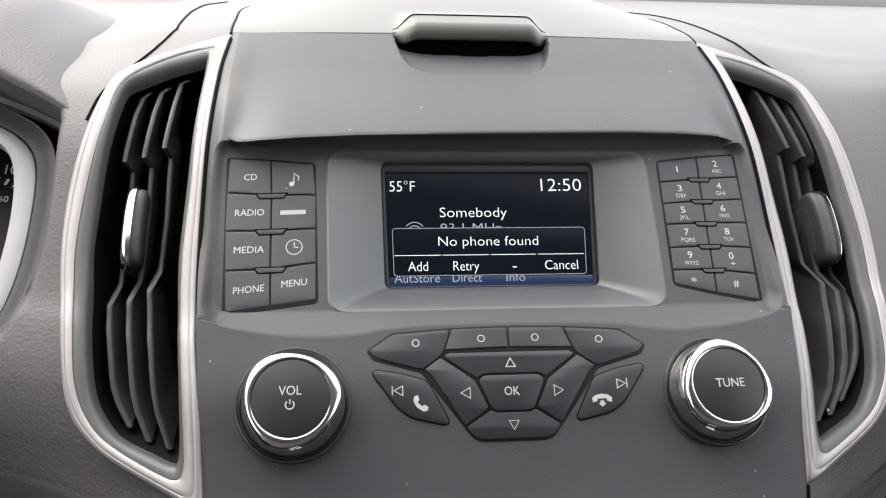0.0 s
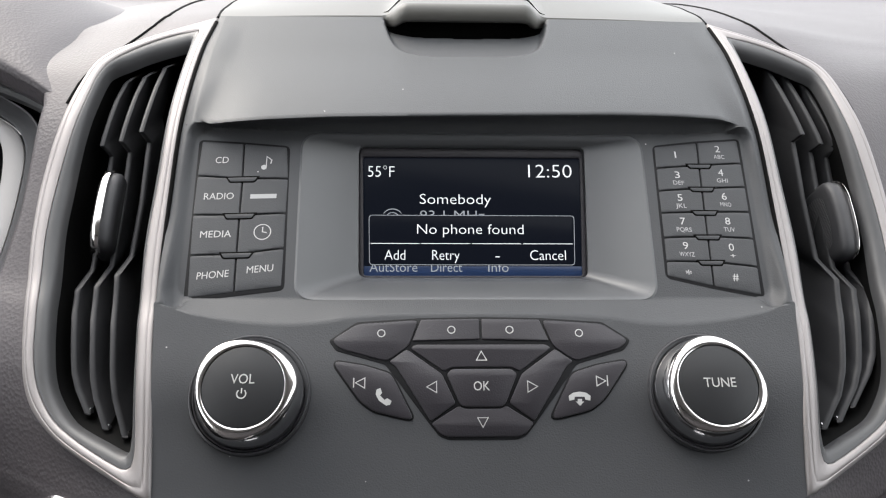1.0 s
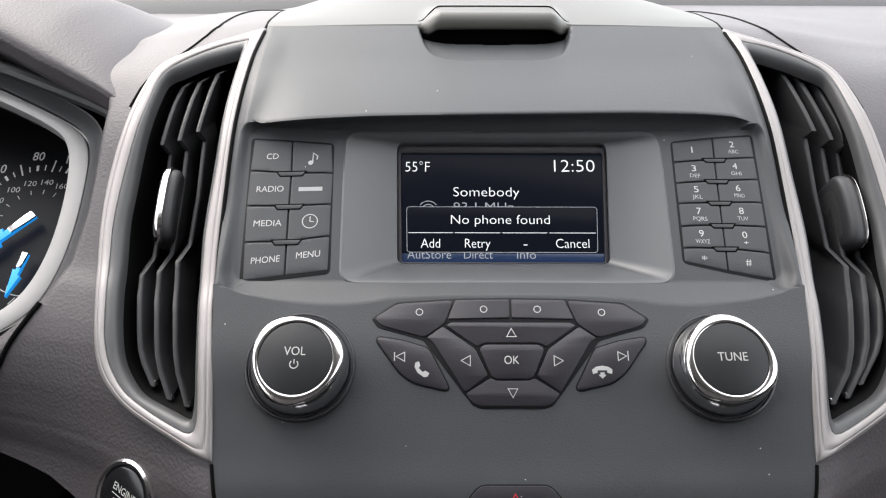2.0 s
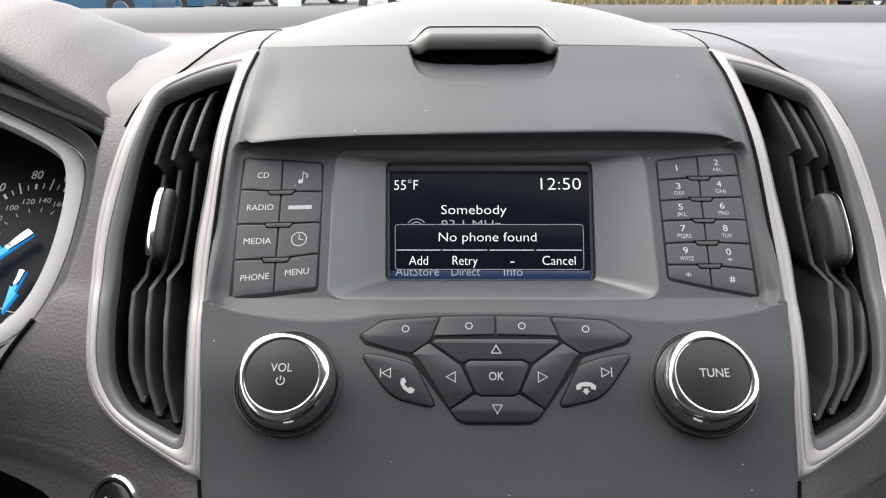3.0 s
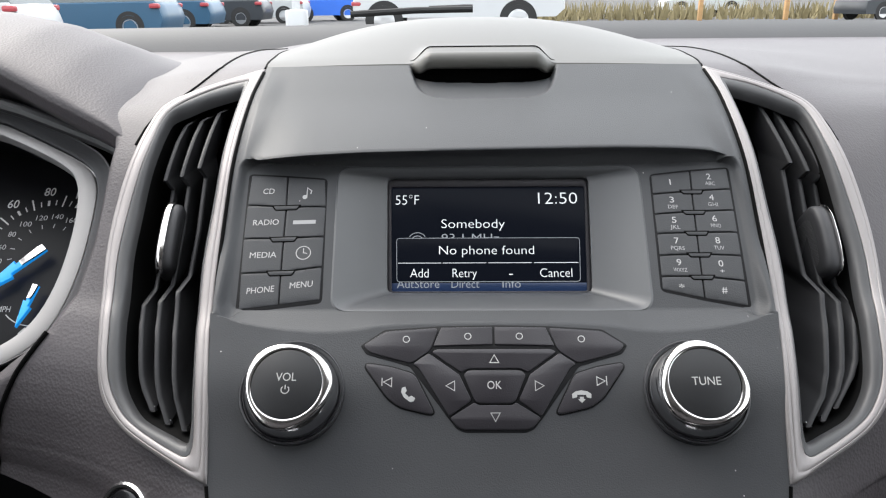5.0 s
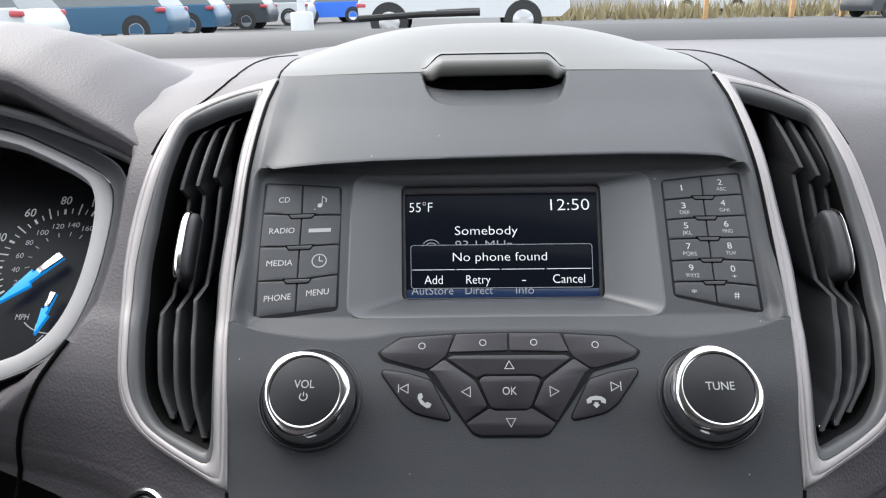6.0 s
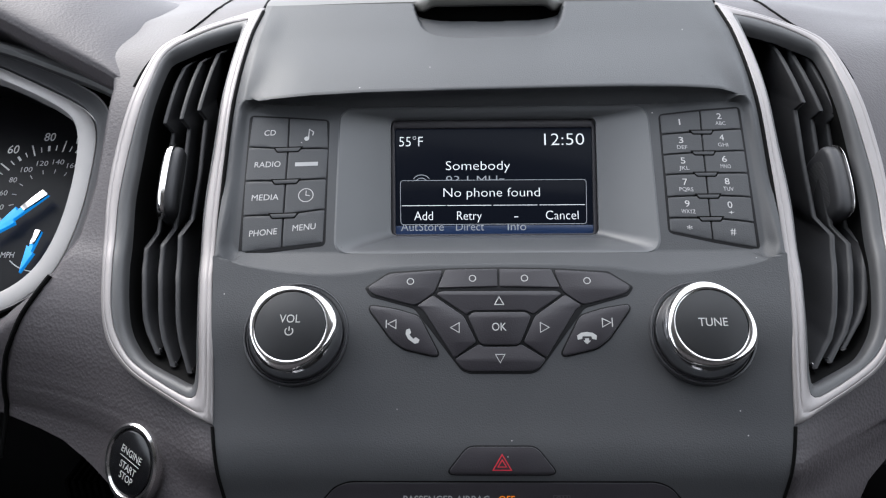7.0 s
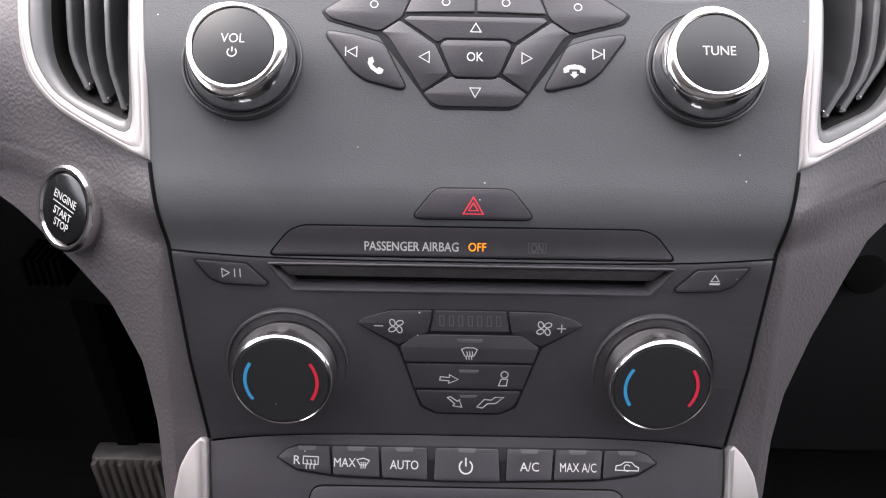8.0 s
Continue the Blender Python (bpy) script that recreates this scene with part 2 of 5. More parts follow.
def slab(surf, poly, h0, h1, r=0.0, bev=0.25, holes=(), bm=None, step=None):
    """A plate of that outline lying on surf, from h0 to h1, with a rounded upper edge; it is cut every few millimetres so that it follows the bend."""
    bm = bm or bmesh.new()
    poly = rounded(poly, r) if r else list(poly)
    if area(poly) < 0:
        poly = poly[::-1]
    flat = lambda line, h: [bm.verts.new((x, s, h)) for x, s in line]
    tops = []
    for sg, line in [(1, poly)] + [(-1, (h if area(h) > 0 else h[::-1])) for h in holes]:
        rings = [flat(line, h0), flat(line, h1 - bev), flat(inset(line, sg * bev * 0.3), h1 - bev * 0.3), flat(inset(line, sg * bev), h1)]
        for a, b in zip(rings, rings[1:]):
            bridge(bm, a, b)
        tops.append(rings[-1])
    if holes:
        edges = [bm.edges.get((t[i], t[(i + 1) % len(t)])) for t in tops for i in range(len(t))]
        bmesh.ops.triangle_fill(bm, use_beauty=True, use_dissolve=False, edges=edges)
    else:
        bm.faces.new(tops[0])
    if step is None and isinstance(surf, Section) and len(surf.c) > 30:
        step = 2.5
    if step:
        s0, s1 = min(p[1] for p in poly), max(p[1] for p in poly)
        k = s0 + step
        while k < s1 - 0.3:
            bmesh.ops.bisect_plane(bm, geom=bm.verts[:] + bm.edges[:] + bm.faces[:], plane_co=(0, k, 0), plane_no=(0, 1, 0))
            k += step
    for v in bm.verts:
        v.co = surf(v.co.x, v.co.y, v.co.z)
    return bm


def skin(surf, left, right, top, bottom, nx, ns, thick=2.0, rise=None, bm=None):
    """A sheet over surf; left and right are functions of s, top and bottom of the share across; rise(x, s) lifts it."""
    bm = bm or bmesh.new()
    rows = []
    for k in (0.0, -thick):
        g = []
        for j in range(ns + 1):
            row = []
            for i in range(nx + 1):
                a, b = i / nx, j / ns
                s = top(a) * (1 - b) + bottom(a) * b
                x = left(s) * (1 - a) + right(s) * a
                row.append(bm.verts.new(surf(x, s, k + (rise(x, s) if rise else 0))))
            g.append(row)
        rows.append(g)
    up, dn = rows
    for j in range(ns):
        for i in range(nx):
            bm.faces.new((up[j][i], up[j + 1][i], up[j + 1][i + 1], up[j][i + 1]))
            bm.faces.new((dn[j][i], dn[j][i + 1], dn[j + 1][i + 1], dn[j + 1][i]))
    for j in range(ns):
        for i in (0, nx):
            bm.faces.new((up[j][i], up[j + 1][i], dn[j + 1][i], dn[j][i]))
    for i in range(nx):
        for j in (0, ns):
            bm.faces.new((up[j][i], up[j][i + 1], dn[j][i + 1], dn[j][i]))
    return bm


def grid(fn, nu, nv, bm=None, keep=None):
    """An open sheet fn(u, v) with u and v from 0 to 1."""
    bm = bm or bmesh.new()
    v = [[bm.verts.new(fn(i / nu, j / nv)) for i in range(nu + 1)] for j in range(nv + 1)]
    for j in range(nv):
        for i in range(nu):
            if keep is None or keep((i + 0.5) / nu, (j + 0.5) / nv):
                bm.faces.new((v[j][i], v[j + 1][i], v[j + 1][i + 1], v[j][i + 1]))
    bmesh.ops.delete(bm, geom=[q for q in bm.verts if not q.link_faces], context="VERTS")
    return bm


def lathe(origin, axis, profile, n=72, wave=None, bm=None, spin=None):
    """Turns (radius, height) pairs in millimetres about axis; wave(angle, i) scales a ring."""
    bm = bm or bmesh.new()
    ax = Vector(axis).normalized()
    u = (Vector(spin) if spin else Vector((1, 0, 0)))
    u = (u - ax * u.dot(ax)).normalized()
    w = ax.cross(u)
    rings = []
    for i, (r, h) in enumerate(profile):
        if r <= 0:
            rings.append([bm.verts.new(Vector(origin) + ax * h * 0.001)])
            continue
        ring = []
        for k in range(n):
            t = 2 * math.pi * k / n
            q = r * (wave(t, i) if wave else 1)
            ring.append(bm.verts.new(Vector(origin) + (u * math.cos(t) * q + w * math.sin(t) * q + ax * h) * 0.001))
        rings.append(ring)
    for a, b in zip(rings, rings[1:]):
        if len(a) == 1 or len(b) == 1:
            one, many = (a, b) if len(a) == 1 else (b, a)
            for k in range(n):
                bm.faces.new((one[0], many[k], many[(k + 1) % n]))
        else:
            bridge(bm, a, b)
    return bm


def box(lo, hi, bev=0.0, bm=None):
    bm = bm or bmesh.new()
    q = bmesh.ops.create_cube(bm, size=1)["verts"]
    for v in q:
        v.co = Vector([lo[i] + (v.co[i] + 0.5) * (hi[i] - lo[i]) for i in range(3)])
    if bev:
        bmesh.ops.bevel(bm, geom=list({e for v in q for e in v.link_edges}), offset=bev, segments=2, affect="EDGES", profile=0.6)
    return bm


def tube(points, r, n=8, bm=None, closed=False):
    bm = bm or bmesh.new()
    rings = []
    for i, p in enumerate(points):
        a, b = Vector(points[max(0, i - 1)]), Vector(points[min(len(points) - 1, i + 1)])
        d = (b - a).normalized()
        u = d.orthogonal().normalized() if i == 0 else (rings[-1][1] - d * rings[-1][1].dot(d)).normalized()
        w = d.cross(u)
        rings.append(([bm.verts.new(Vector(p) + (u * math.cos(2 * math.pi * k / n) + w * math.sin(2 * math.pi * k / n)) * r) for k in range(n)], u))
    for a, b in zip(rings, rings[1:]):
        bridge(bm, a[0], b[0])
    bm.faces.new(rings[0][0])
    bm.faces.new(rings[-1][0])
    return bm


# ---- marks: lettering and signs ----
CAPS = {}


def letters(text, heavy=0.0):
    """The letters of a text as faces in the plane: the places, the faces and the height of a capital."""
    cu = bpy.data.curves.new("letters", "FONT")
    cu.body, cu.offset, cu.resolution_u = text, heavy, 3
    ob = new("letters", cu)
    bpy.context.view_layer.update()
    me = bpy.data.meshes.new_from_object(ob.evaluated_get(bpy.context.evaluated_depsgraph_get()))
    co = [tuple(v.co[:2]) for v in me.vertices]
    faces = [tuple(p.vertices) for p in me.polygons]
    bpy.data.objects.remove(ob)
    bpy.data.curves.remove(cu)
    bpy.data.meshes.remove(me)
    return co, faces


def cap_height():
    if "H" not in CAPS:
        CAPS["H"] = max(c[1] for c in letters("H")[0])
    return CAPS["H"]


def write(text, surf, x, s, width, cap, h, mat, parent, heavy=0.0, middle=True, slant=0.0):
    """Lettering on surf: width and capital height in millimetres, x and s of its middle (or of its left end and foot)."""
    co, faces = letters(text, heavy)
    lo, hi = min(c[0] for c in co), max(c[0] for c in co)
    kx, ky = width / (hi - lo), cap / cap_height()
    bm = bmesh.new()
    vs = []
    for cx, cy in co:
        u, v = (cx - lo) * kx, cy * ky
        if middle:
            u, v = u - width / 2, v - cap / 2
        vs.append(bm.verts.new(surf(x + u, s - v + slant * u, h)))
    for f in faces:
        try:
            bm.faces.new([vs[i] for i in f])
        except ValueError:
            pass
    bm.normal_update()
    return part("lettering", bm, mat, parent, clean=False)


def ribbon(bm, surf, pts, width, h, closed=False):
    """A printed line of that width along pts."""
    k = len(pts)
    p = [np.array(q, float) for q in pts]
    a_side, b_side = [], []
    for i in range(k):
        a = p[i - 1] if (i > 0 or closed) else None
        c = p[(i + 1) % k] if (i < k - 1 or closed) else None
        n = np.zeros(2)
        for q0, q1 in ((a, p[i]), (p[i], c)):
            if q0 is not None and q1 is not None:
                d = q1 - q0
                n += np.array([-d[1], d[0]]) / max(1e-9, np.linalg.norm(d))
        n = n / max(0.6, np.linalg.norm(n) ** 2 / (2 if (a is not None and c is not None) else 1))
        a_side.append(bm.verts.new(surf(*(p[i] + n * width / 2), h)))
        b_side.append(bm.verts.new(surf(*(p[i] - n * width / 2), h)))
    for i in range(k if closed else k - 1):
        j = (i + 1) % k
        bm.faces.new((a_side[i], a_side[j], b_side[j], b_side[i]))
    return bm


def patch(bm, surf, pts, h):
    bm.faces.new([bm.verts.new(surf(x, s, h)) for x, s in pts])
    return bm


def arc(cx, cs, r, a0, a1, n=16):
    return [(cx + r * math.cos(radians(a0 + (a1 - a0) * i / n)), cs - r * math.sin(radians(a0 + (a1 - a0) * i / n))) for i in range(n + 1)]


def circle(cx, cs, r, n=24):
    return arc(cx, cs, r, 0, 360, n)[:-1]


def sign(surf, lines, h, mat, parent, width=0.35, fills=()):
    """A printed sign: lines are (points, closed), fills are outlines."""
    bm = bmesh.new()
    for pts, closed in lines:
        ribbon(bm, surf, pts, width, h, closed)
    for pts in fills:
        patch(bm, surf, pts, h)
    return part("symbol", bm, mat, parent, clean=False)

# ---- the sections that the dashboard follows ----
FACE = Section([(.2645, 1.1065), (.2495, 1.0915), (.238, 1.0755), (.2275, 1.0615), (.2195, 1.0515), (.2155, 1.0430), (.2138, 1.0320), (.2110, 1.0245), (.2045, 1.0035), (.197, .980), (.190, .958)])
FOOT = Section([(.190, .958), (.178, .946), (.166, .930), (.158, .915)])
BROW = Section([(.404, 1.207), (.330, 1.174)])
PLATE = Section([(.333, 1.1665), (.2785, 1.112)])
SIDE = Section([(.404, 1.207), (.367, 1.191), (.331, 1.168), (.303, 1.140), (.277, 1.114), (.2635, 1.104), (.2495, 1.0905), (.238, 1.0755), (.2275, 1.0615), (.2195, 1.0515)], wrap=0.4)
SCREEN = Plane((0, .301, 1.1097), (1, 0, 0), (0, .5723, .8201))


def table(rows):
    a = np.array(rows, float)
    return lambda s: float(np.interp(s, a[:, 0], a[:, 1]))


face_edge = table([(-9, 122.5), (0, 121.2), (27, 118.6), (61, 115.7), (94, 110.1), (138, 105.8), (171, 100.8), (240, 96)])


# ---- centre stack ----
stack = thing("center_stack", "charcoal plastic centre stack with buttons and chrome-ringed knobs", "dashboard panel", (0, 0.25, 0.9))


seam_at = table([(8, 121.6), (31, 123.1), (60, 123.8), (85, 124.1), (120, 124.1), (146, 123.6), (172, 121.7)])
scoop_half = table([(-10, 40), (3, 39.5), (10, 38.4), (20, 36.2), (26, 34.2), (30, 31.8), (33, 28.5), (35, 24), (36.2, 18), (36.8, -6), (44, -10)])
pocket_half = table([(-10, 40), (0, 38.5), (3, 37), (6, 34), (8.5, 30), (10.5, 25), (11.6, 16), (12, 5), (12.4, -8), (100, -10)])
brow_sink = table([(0, 0), (60, 0), (85, 0.5), (100, 1.6), (108, 3.0), (114, 4.4), (118, 5.0), (124, 5.0)])
brow_droop = table([(0, 0), (60, 0), (85, 1.2), (103, 3.0), (110, 4.4), (116, 5.4), (124, 5.8)])
crease_at = table([(0, -5.8), (30, -5.5), (40, -5), (51, -4), (57, -2.7), (63, -1.9), (72, -1.4), (80, -1.6), (90, -2.5), (100, -4), (110, -6.2), (116, -8.4), (123, -10.4)])


def brow_rise(x, s):
    """Arch of the upper panel, with the finger scoop sunk into its upper edge."""
    arch = 0.7 * (1 - (x / 124) ** 2) + 2.4 * ease(30, 86, s) * ease(116, 90, abs(x)) - 0.575 * brow_sink(abs(x)) * ease(48, 86, s)
    w = scoop_half(s)
    side = ease(w + 1.3, w - 1.3, abs(x)) if w > -3 else 0.0
    pocket = pocket_half(s)
    return arch - side * (0.6 + 4.4 * max(0.0, 36.5 - s) / 24.0) - 12.0 * ease(pocket + 0.8, pocket - 1.6, abs(x))


def crease(x):
    return crease_at(abs(x))


def brow_end(x):
    return 82.4 + 3.2 * ease(116, 90, abs(x)) - 0.028 * x + brow_droop(abs(x)) - 0.84 * brow_sink(abs(x))


def side_swell(s):
    """How far the strips beside the recess swell where the brow ends in them."""
    return 2.6 * ease(36, 76, s) * (1 - ease(86, 112, s))


def side_foot(s):
    """The strips come forward at their foot, to run into the face."""
    return 4.0 * ease(122, 164.6, s)


def recess(ax, s):
    """1 inside the recess, 0 on the strips beside it; its corners are rounded."""
    d = min(s - 83.6, 164.6 - s)
    edge = 118.8 if d > 6.5 else 112.3 + math.sqrt(max(0.0, 6.5 ** 2 - (6.5 - max(0.0, d)) ** 2))
    return ease(edge + 2.3, edge - 2.3, ax)


def under_line(x):
    """Where the underside of the brow meets the recessed floor."""
    return 1.6 - 1.6 * ease(70, 118, abs(x))


SHEET_X = [g * q for g, line in ((-1, np.concatenate([np.linspace(123.6, 105, 38), np.linspace(104, 1, 104)])), (1, np.concatenate([np.linspace(0, 104, 105), np.linspace(105, 123.6, 38)]))) for q in line]
# rows: upper panel, its lip, the recessed floor, the band under it, the face
SHEET_ROWS = [("brow", q) for q in np.linspace(0, 1, 86)] + [("lip", q) for q in np.linspace(0.1, 1, 10)] + [("floor", q) for q in np.linspace(0, 1, 88)] + [("band", q) for q in np.linspace(0.1, 1, 10)] + [("face", q) for q in np.linspace(0.0128, 1, 78)]


def sheet_place(x, kind, t):
    """One unbroken skin: a brow over a recess with rounded sides, then a crease and the bulging face."""
    row = {"brow": 82.0 * t, "lip": 82.0, "floor": 83.6 + 81.0 * t, "band": 165.0 + 7.0 * t}.get(kind, 172.0)
    if kind != "face":
        x *= (seam_at(row) - 0.35) / 123.6
    ax = abs(x)
    end = brow_end(x)
    if kind == "brow":
        s = 1.0 + (end - 1.0) * t
        p = BROW(x, s, brow_rise(x, s) - 0.35 * ease(end - 1.2, end, s) ** 2)
        return SIDE(x, s * 82.0 / end, side_swell(s * 82.0 / end) * ease(123.4, 117, ax)).lerp(p, ease(116.5, 105.5, ax))
    if kind == "lip":
        tip = BROW(x, end, brow_rise(x, end) - 0.35)
        root = PLATE(x, under_line(x), 0)
        under = tip.lerp(root, 0.12)
        p = tip.lerp(under, t / 0.5) + Vector((0, -.0003 * math.sin(math.pi * t / 0.5), 0)) if t <= 0.5 else under.lerp(root, (t - 0.5) / 0.5) + Vector((0, .0012, .0004)) * math.sin(math.pi * (t - 0.5) / 0.5)
        w = ease(116.5, 105.5, ax) * (1 - t) + recess(ax, 83.6) * t
        return SIDE(x, 82.0 + 1.6 * t, side_swell(82.0) * ease(123.4, 117, ax)).lerp(p, w)
    if kind == "floor":
        q = under_line(x) * (1 - t) + 77.0 * t
        return SIDE(x, 83.6 + 81.0 * t, side_swell(83.6 + 81.0 * t) * ease(123.4, 117, ax) + side_foot(83.6 + 81.0 * t) * ease(114.5, 121, ax)).lerp(PLATE(x, q, 0), recess(ax, 83.6 + 81.0 * t))
    if kind == "band":
        sc = crease(x)
        a = SIDE(x, 164.6, side_foot(164.6) * ease(114.5, 121, ax)).lerp(PLATE(x, 77.0, 0), recess(ax, 164.6))
        p = a.lerp(FACE(x * face_edge(sc) / (seam_at(172.0) - 0.35), sc, 0), t)
        return p
    xx = x / 123.6
    sc = crease(x)
    s = sc + (96.9 - 3.0 * xx ** 4 - sc) * t
    return FACE(xx * face_edge(s), s, 0)


opening = rounded([(-70.8, 4.6), (70.8, 4.6), (69.4, 76.4), (-69.4, 76.4)], 6, 6)
keybed_l = [(-115.3, 6.0), (-96.6, 7.2), (-77.6, 8.8), (-75.6, 73.2), (-113.2, 78.0)]
keybed_r = [(77.6, 7.4), (97, 5.0), (115.6, 3.6), (113.8, 76.6), (94.2, 72.6), (75.6, 68.0)]
cut_out = inset(opening, -1.2)
bm = bmesh.new()
rows = [[bm.verts.new(sheet_place(x, kind, t)) for x in SHEET_X] for kind, t in SHEET_ROWS]
for j in range(len(rows) - 1):
    floor_row = SHEET_ROWS[j][0] == "floor" and SHEET_ROWS[j + 1][0] == "floor"
    q = 1.5 + 75.5 * (SHEET_ROWS[j][1] + SHEET_ROWS[j + 1][1]) / 2
    for i in range(len(SHEET_X) - 1):
        if not (floor_row and within((SHEET_X[i] + SHEET_X[i + 1]) / 2, q, cut_out)):
            bm.faces.new((rows[j][i], rows[j + 1][i], rows[j + 1][i + 1], rows[j][i + 1]))
bmesh.ops.delete(bm, geom=[v for v in bm.verts if not v.link_faces], context="VERTS")
part("main_panel", bm, M_PANEL, stack, "smooth panel with an overhanging brow and a recess for display and keys", sharp=50)
# solid black block in place of the shaded hollow under the cap
part("scoop_shade", box((-.041, .4065, 1.180), (.041, .45, 1.2050), .003), M_GAP, stack, "black block standing in for the shaded finger pocket")
part("key_bed", slab(PLATE, [(x - 0.1, q + 0.35) for x, q in inset(keybed_l, -0.32)], -1.0, 0.06, 2.5, 0.04), M_BED, stack, "dark joints round the keys")
part("key_bed", slab(PLATE, [(x + 0.1, q + 0.3) for x, q in inset(keybed_r, -0.32)], -1.0, 0.06, 2.5, 0.04), M_BED, stack, "dark joints round the keys")


# the funnel in which the display sits
def funnel():
    bm = bmesh.new()
    inner = rounded([(-49.0, -58.4), (49.0, -58.4), (48.0, -0.6), (-48.0, -0.6)], 3.5, 6)
    a = [PLATE(x, s, 0) for x, s in opening]
    b = [SCREEN(x, s, 3.0) for x, s in inner]
    c = [SCREEN(x, s, -1.0) for x, s in inner]
    rim = [PLATE(x, s, 0.55) for x, s in inset(opening, -1.4)]
    rim2 = [PLATE(x, s, -0.3) for x, s in inset(opening, -2.8)]
    rings = []
    for line in (rim2, rim, [p.lerp(q, 0.02) for p, q in zip(a, b)], [p.lerp(q, 0.35) for p, q in zip(a, b)], [p.lerp(q, 0.7) for p, q in zip(a, b)], b, c):
        rings.append([bm.verts.new(p) for p in line])
    for p, q in zip(rings, rings[1:]):
        bridge(bm, p, q)
    return bm


part("display_funnel", funnel(), M_FUNNEL, stack, "deep sloping surround of the display")


part("seam", grid(lambda u, v: FACE((u * 2 - 1) * 110.2, 95.6 - 3.0 * (u * 2 - 1) ** 4 + v * 3.6, -0.9), 50, 3), M_GAP, stack, "dark joint between two panels")


def lower_line(a):
    return 168.2 + 3.6 * abs(2 * a - 1) ** 4


slot = [(-74.3, 98.9), (74.3, 98.9), (66.0, 108.6), (-66.0, 108.6)]
climate_line = [(x * 110.0, 97.6 - 3.0 * x ** 4) for x in np.linspace(-1, 1, 25)] + [(face_edge(q), q) for q in np.linspace(96, 170, 16)] + [(x * 100.8, lower_line((x + 1) / 2)) for x in np.linspace(1, -1, 25)] + [(-face_edge(q), q) for q in np.linspace(170, 96, 16)]
part("climate_panel", slab(FACE, climate_line, -2.0, 0.35, 0, 0.5, holes=[rounded(slot, 1.0)]), M_KEY, stack, "black panel with temperature knobs")
part("seam", grid(lambda u, v: FACE((u * 2 - 1) * 100.5, lower_line(u) - 1 + v * 3, -0.9), 40, 3), M_GAP, stack, "dark joint between two panels")


def foot_left(s):
    return -(100.4 - 0.10 * s)


part("lower_panel", skin(FOOT, foot_left, lambda s: -foot_left(s), lambda a: -0.9 + 3.6 * abs(2 * a - 1) ** 4, lambda a: 90.0, 40, 30, 2.0, lambda x, s: 0.8), M_KEY, stack, "lower panel with the ventilation keys")


for g in (-1, 1):
    part("seam", tube([SIDE(g * seam_at(q), q, 0.2) for q in np.linspace(8, 172, 60)], 0.0009), M_GAP, stack, "dark joint beside the panel")
    part("seam", tube([FACE(g * (face_edge(q) + 0.3), q, 0.0) for q in np.linspace(62, 171, 40)], 0.00075), M_GAP, stack, "dark joint beside the panel")


# ---- keys ----
def key(surf, cell, r=0.8, top=1.1, label="", mat=None, gap=0.27, bev=0.3, bank=None):
    """One key; in a bank the outermost rim of the whole bank rolls off."""
    if not bank:
        return part("button", slab(surf, inset(cell, gap), -0.6, top, r, bev), mat or M_KEY, stack, label)
    bm = slab(lambda x, q, h=0.0: Vector((x, q, h)), inset(cell, 0.36), -0.6, top, r, bev)
    for axis in (0, 1):
        k, end = (f(v.co[axis] for v in bm.verts) for f in (min, max))
        while k < end - 1.4:
            k += 1.5
            bmesh.ops.bisect_plane(bm, geom=bm.verts[:] + bm.edges[:] + bm.faces[:], plane_co=(k, k, 0), plane_no=(1 - axis, axis, 0))
    for v in bm.verts:
        x, q, h = v.co
        v.co = surf(x, q, h - (0.42 * ease(5.0, 0.4, away(x, q, bank)) ** 1.3 if h > 0 else 0))
    return part("button", bm, mat or M_KEY, stack, label, sharp=30)


def mirrored(poly):
    return [(-x, s) for x, s in poly][::-1]


def key_columns(left, mid, right, rows):
    """Cells between three column lines (functions of the row) at the row heights."""
    for i in range(rows):
        for a, b in ((left, mid), (mid, right)):
            yield [a[i], b[i], b[i + 1], a[i + 1]]


def catch(line):
    """The small raised catch where four keys meet."""
    k = part("key_notch", slab(PLATE, inset(line, -0.3), 0.0, 0.78, 0.6, 0.05), M_GAP, stack, "dark joint round a small catch")
    part("catch", slab(PLATE, inset(line, 0.3), 0.0, 0.86, 0.5, 0.15), M_PANEL, k)


l_left = [(-114.6, 6.6), (-114.8, 23.6), (-114.5, 41.5), (-113.6, 59.2), (-112.4, 77.2)]
l_mid = [(-96.7, 7.7), (-95.8, 24.8), (-95.5, 41.6), (-95.1, 58.8), (-94.6, 74.8)]
l_right = [(-78.4, 9.3), (-76.9, 24.6), (-76.8, 40.5), (-76.5, 56.0), (-76.3, 72.4)]
media_marks = [("CD", 5.4), ("note", 0), ("RADIO", 12.0), ("bar", 10.6), ("MEDIA", 12.2), ("clock", 0), ("PHONE", 12.2), ("MENU", 10.2)]
media_at = [(-105.0, 16.2), (-86.4, 17.2), (-104.6, 33.1), (-86.6, 33.1), (-104.1, 50.1), (-85.7, 49.1), (-103.4, 67.5), (-85.3, 65.0)]
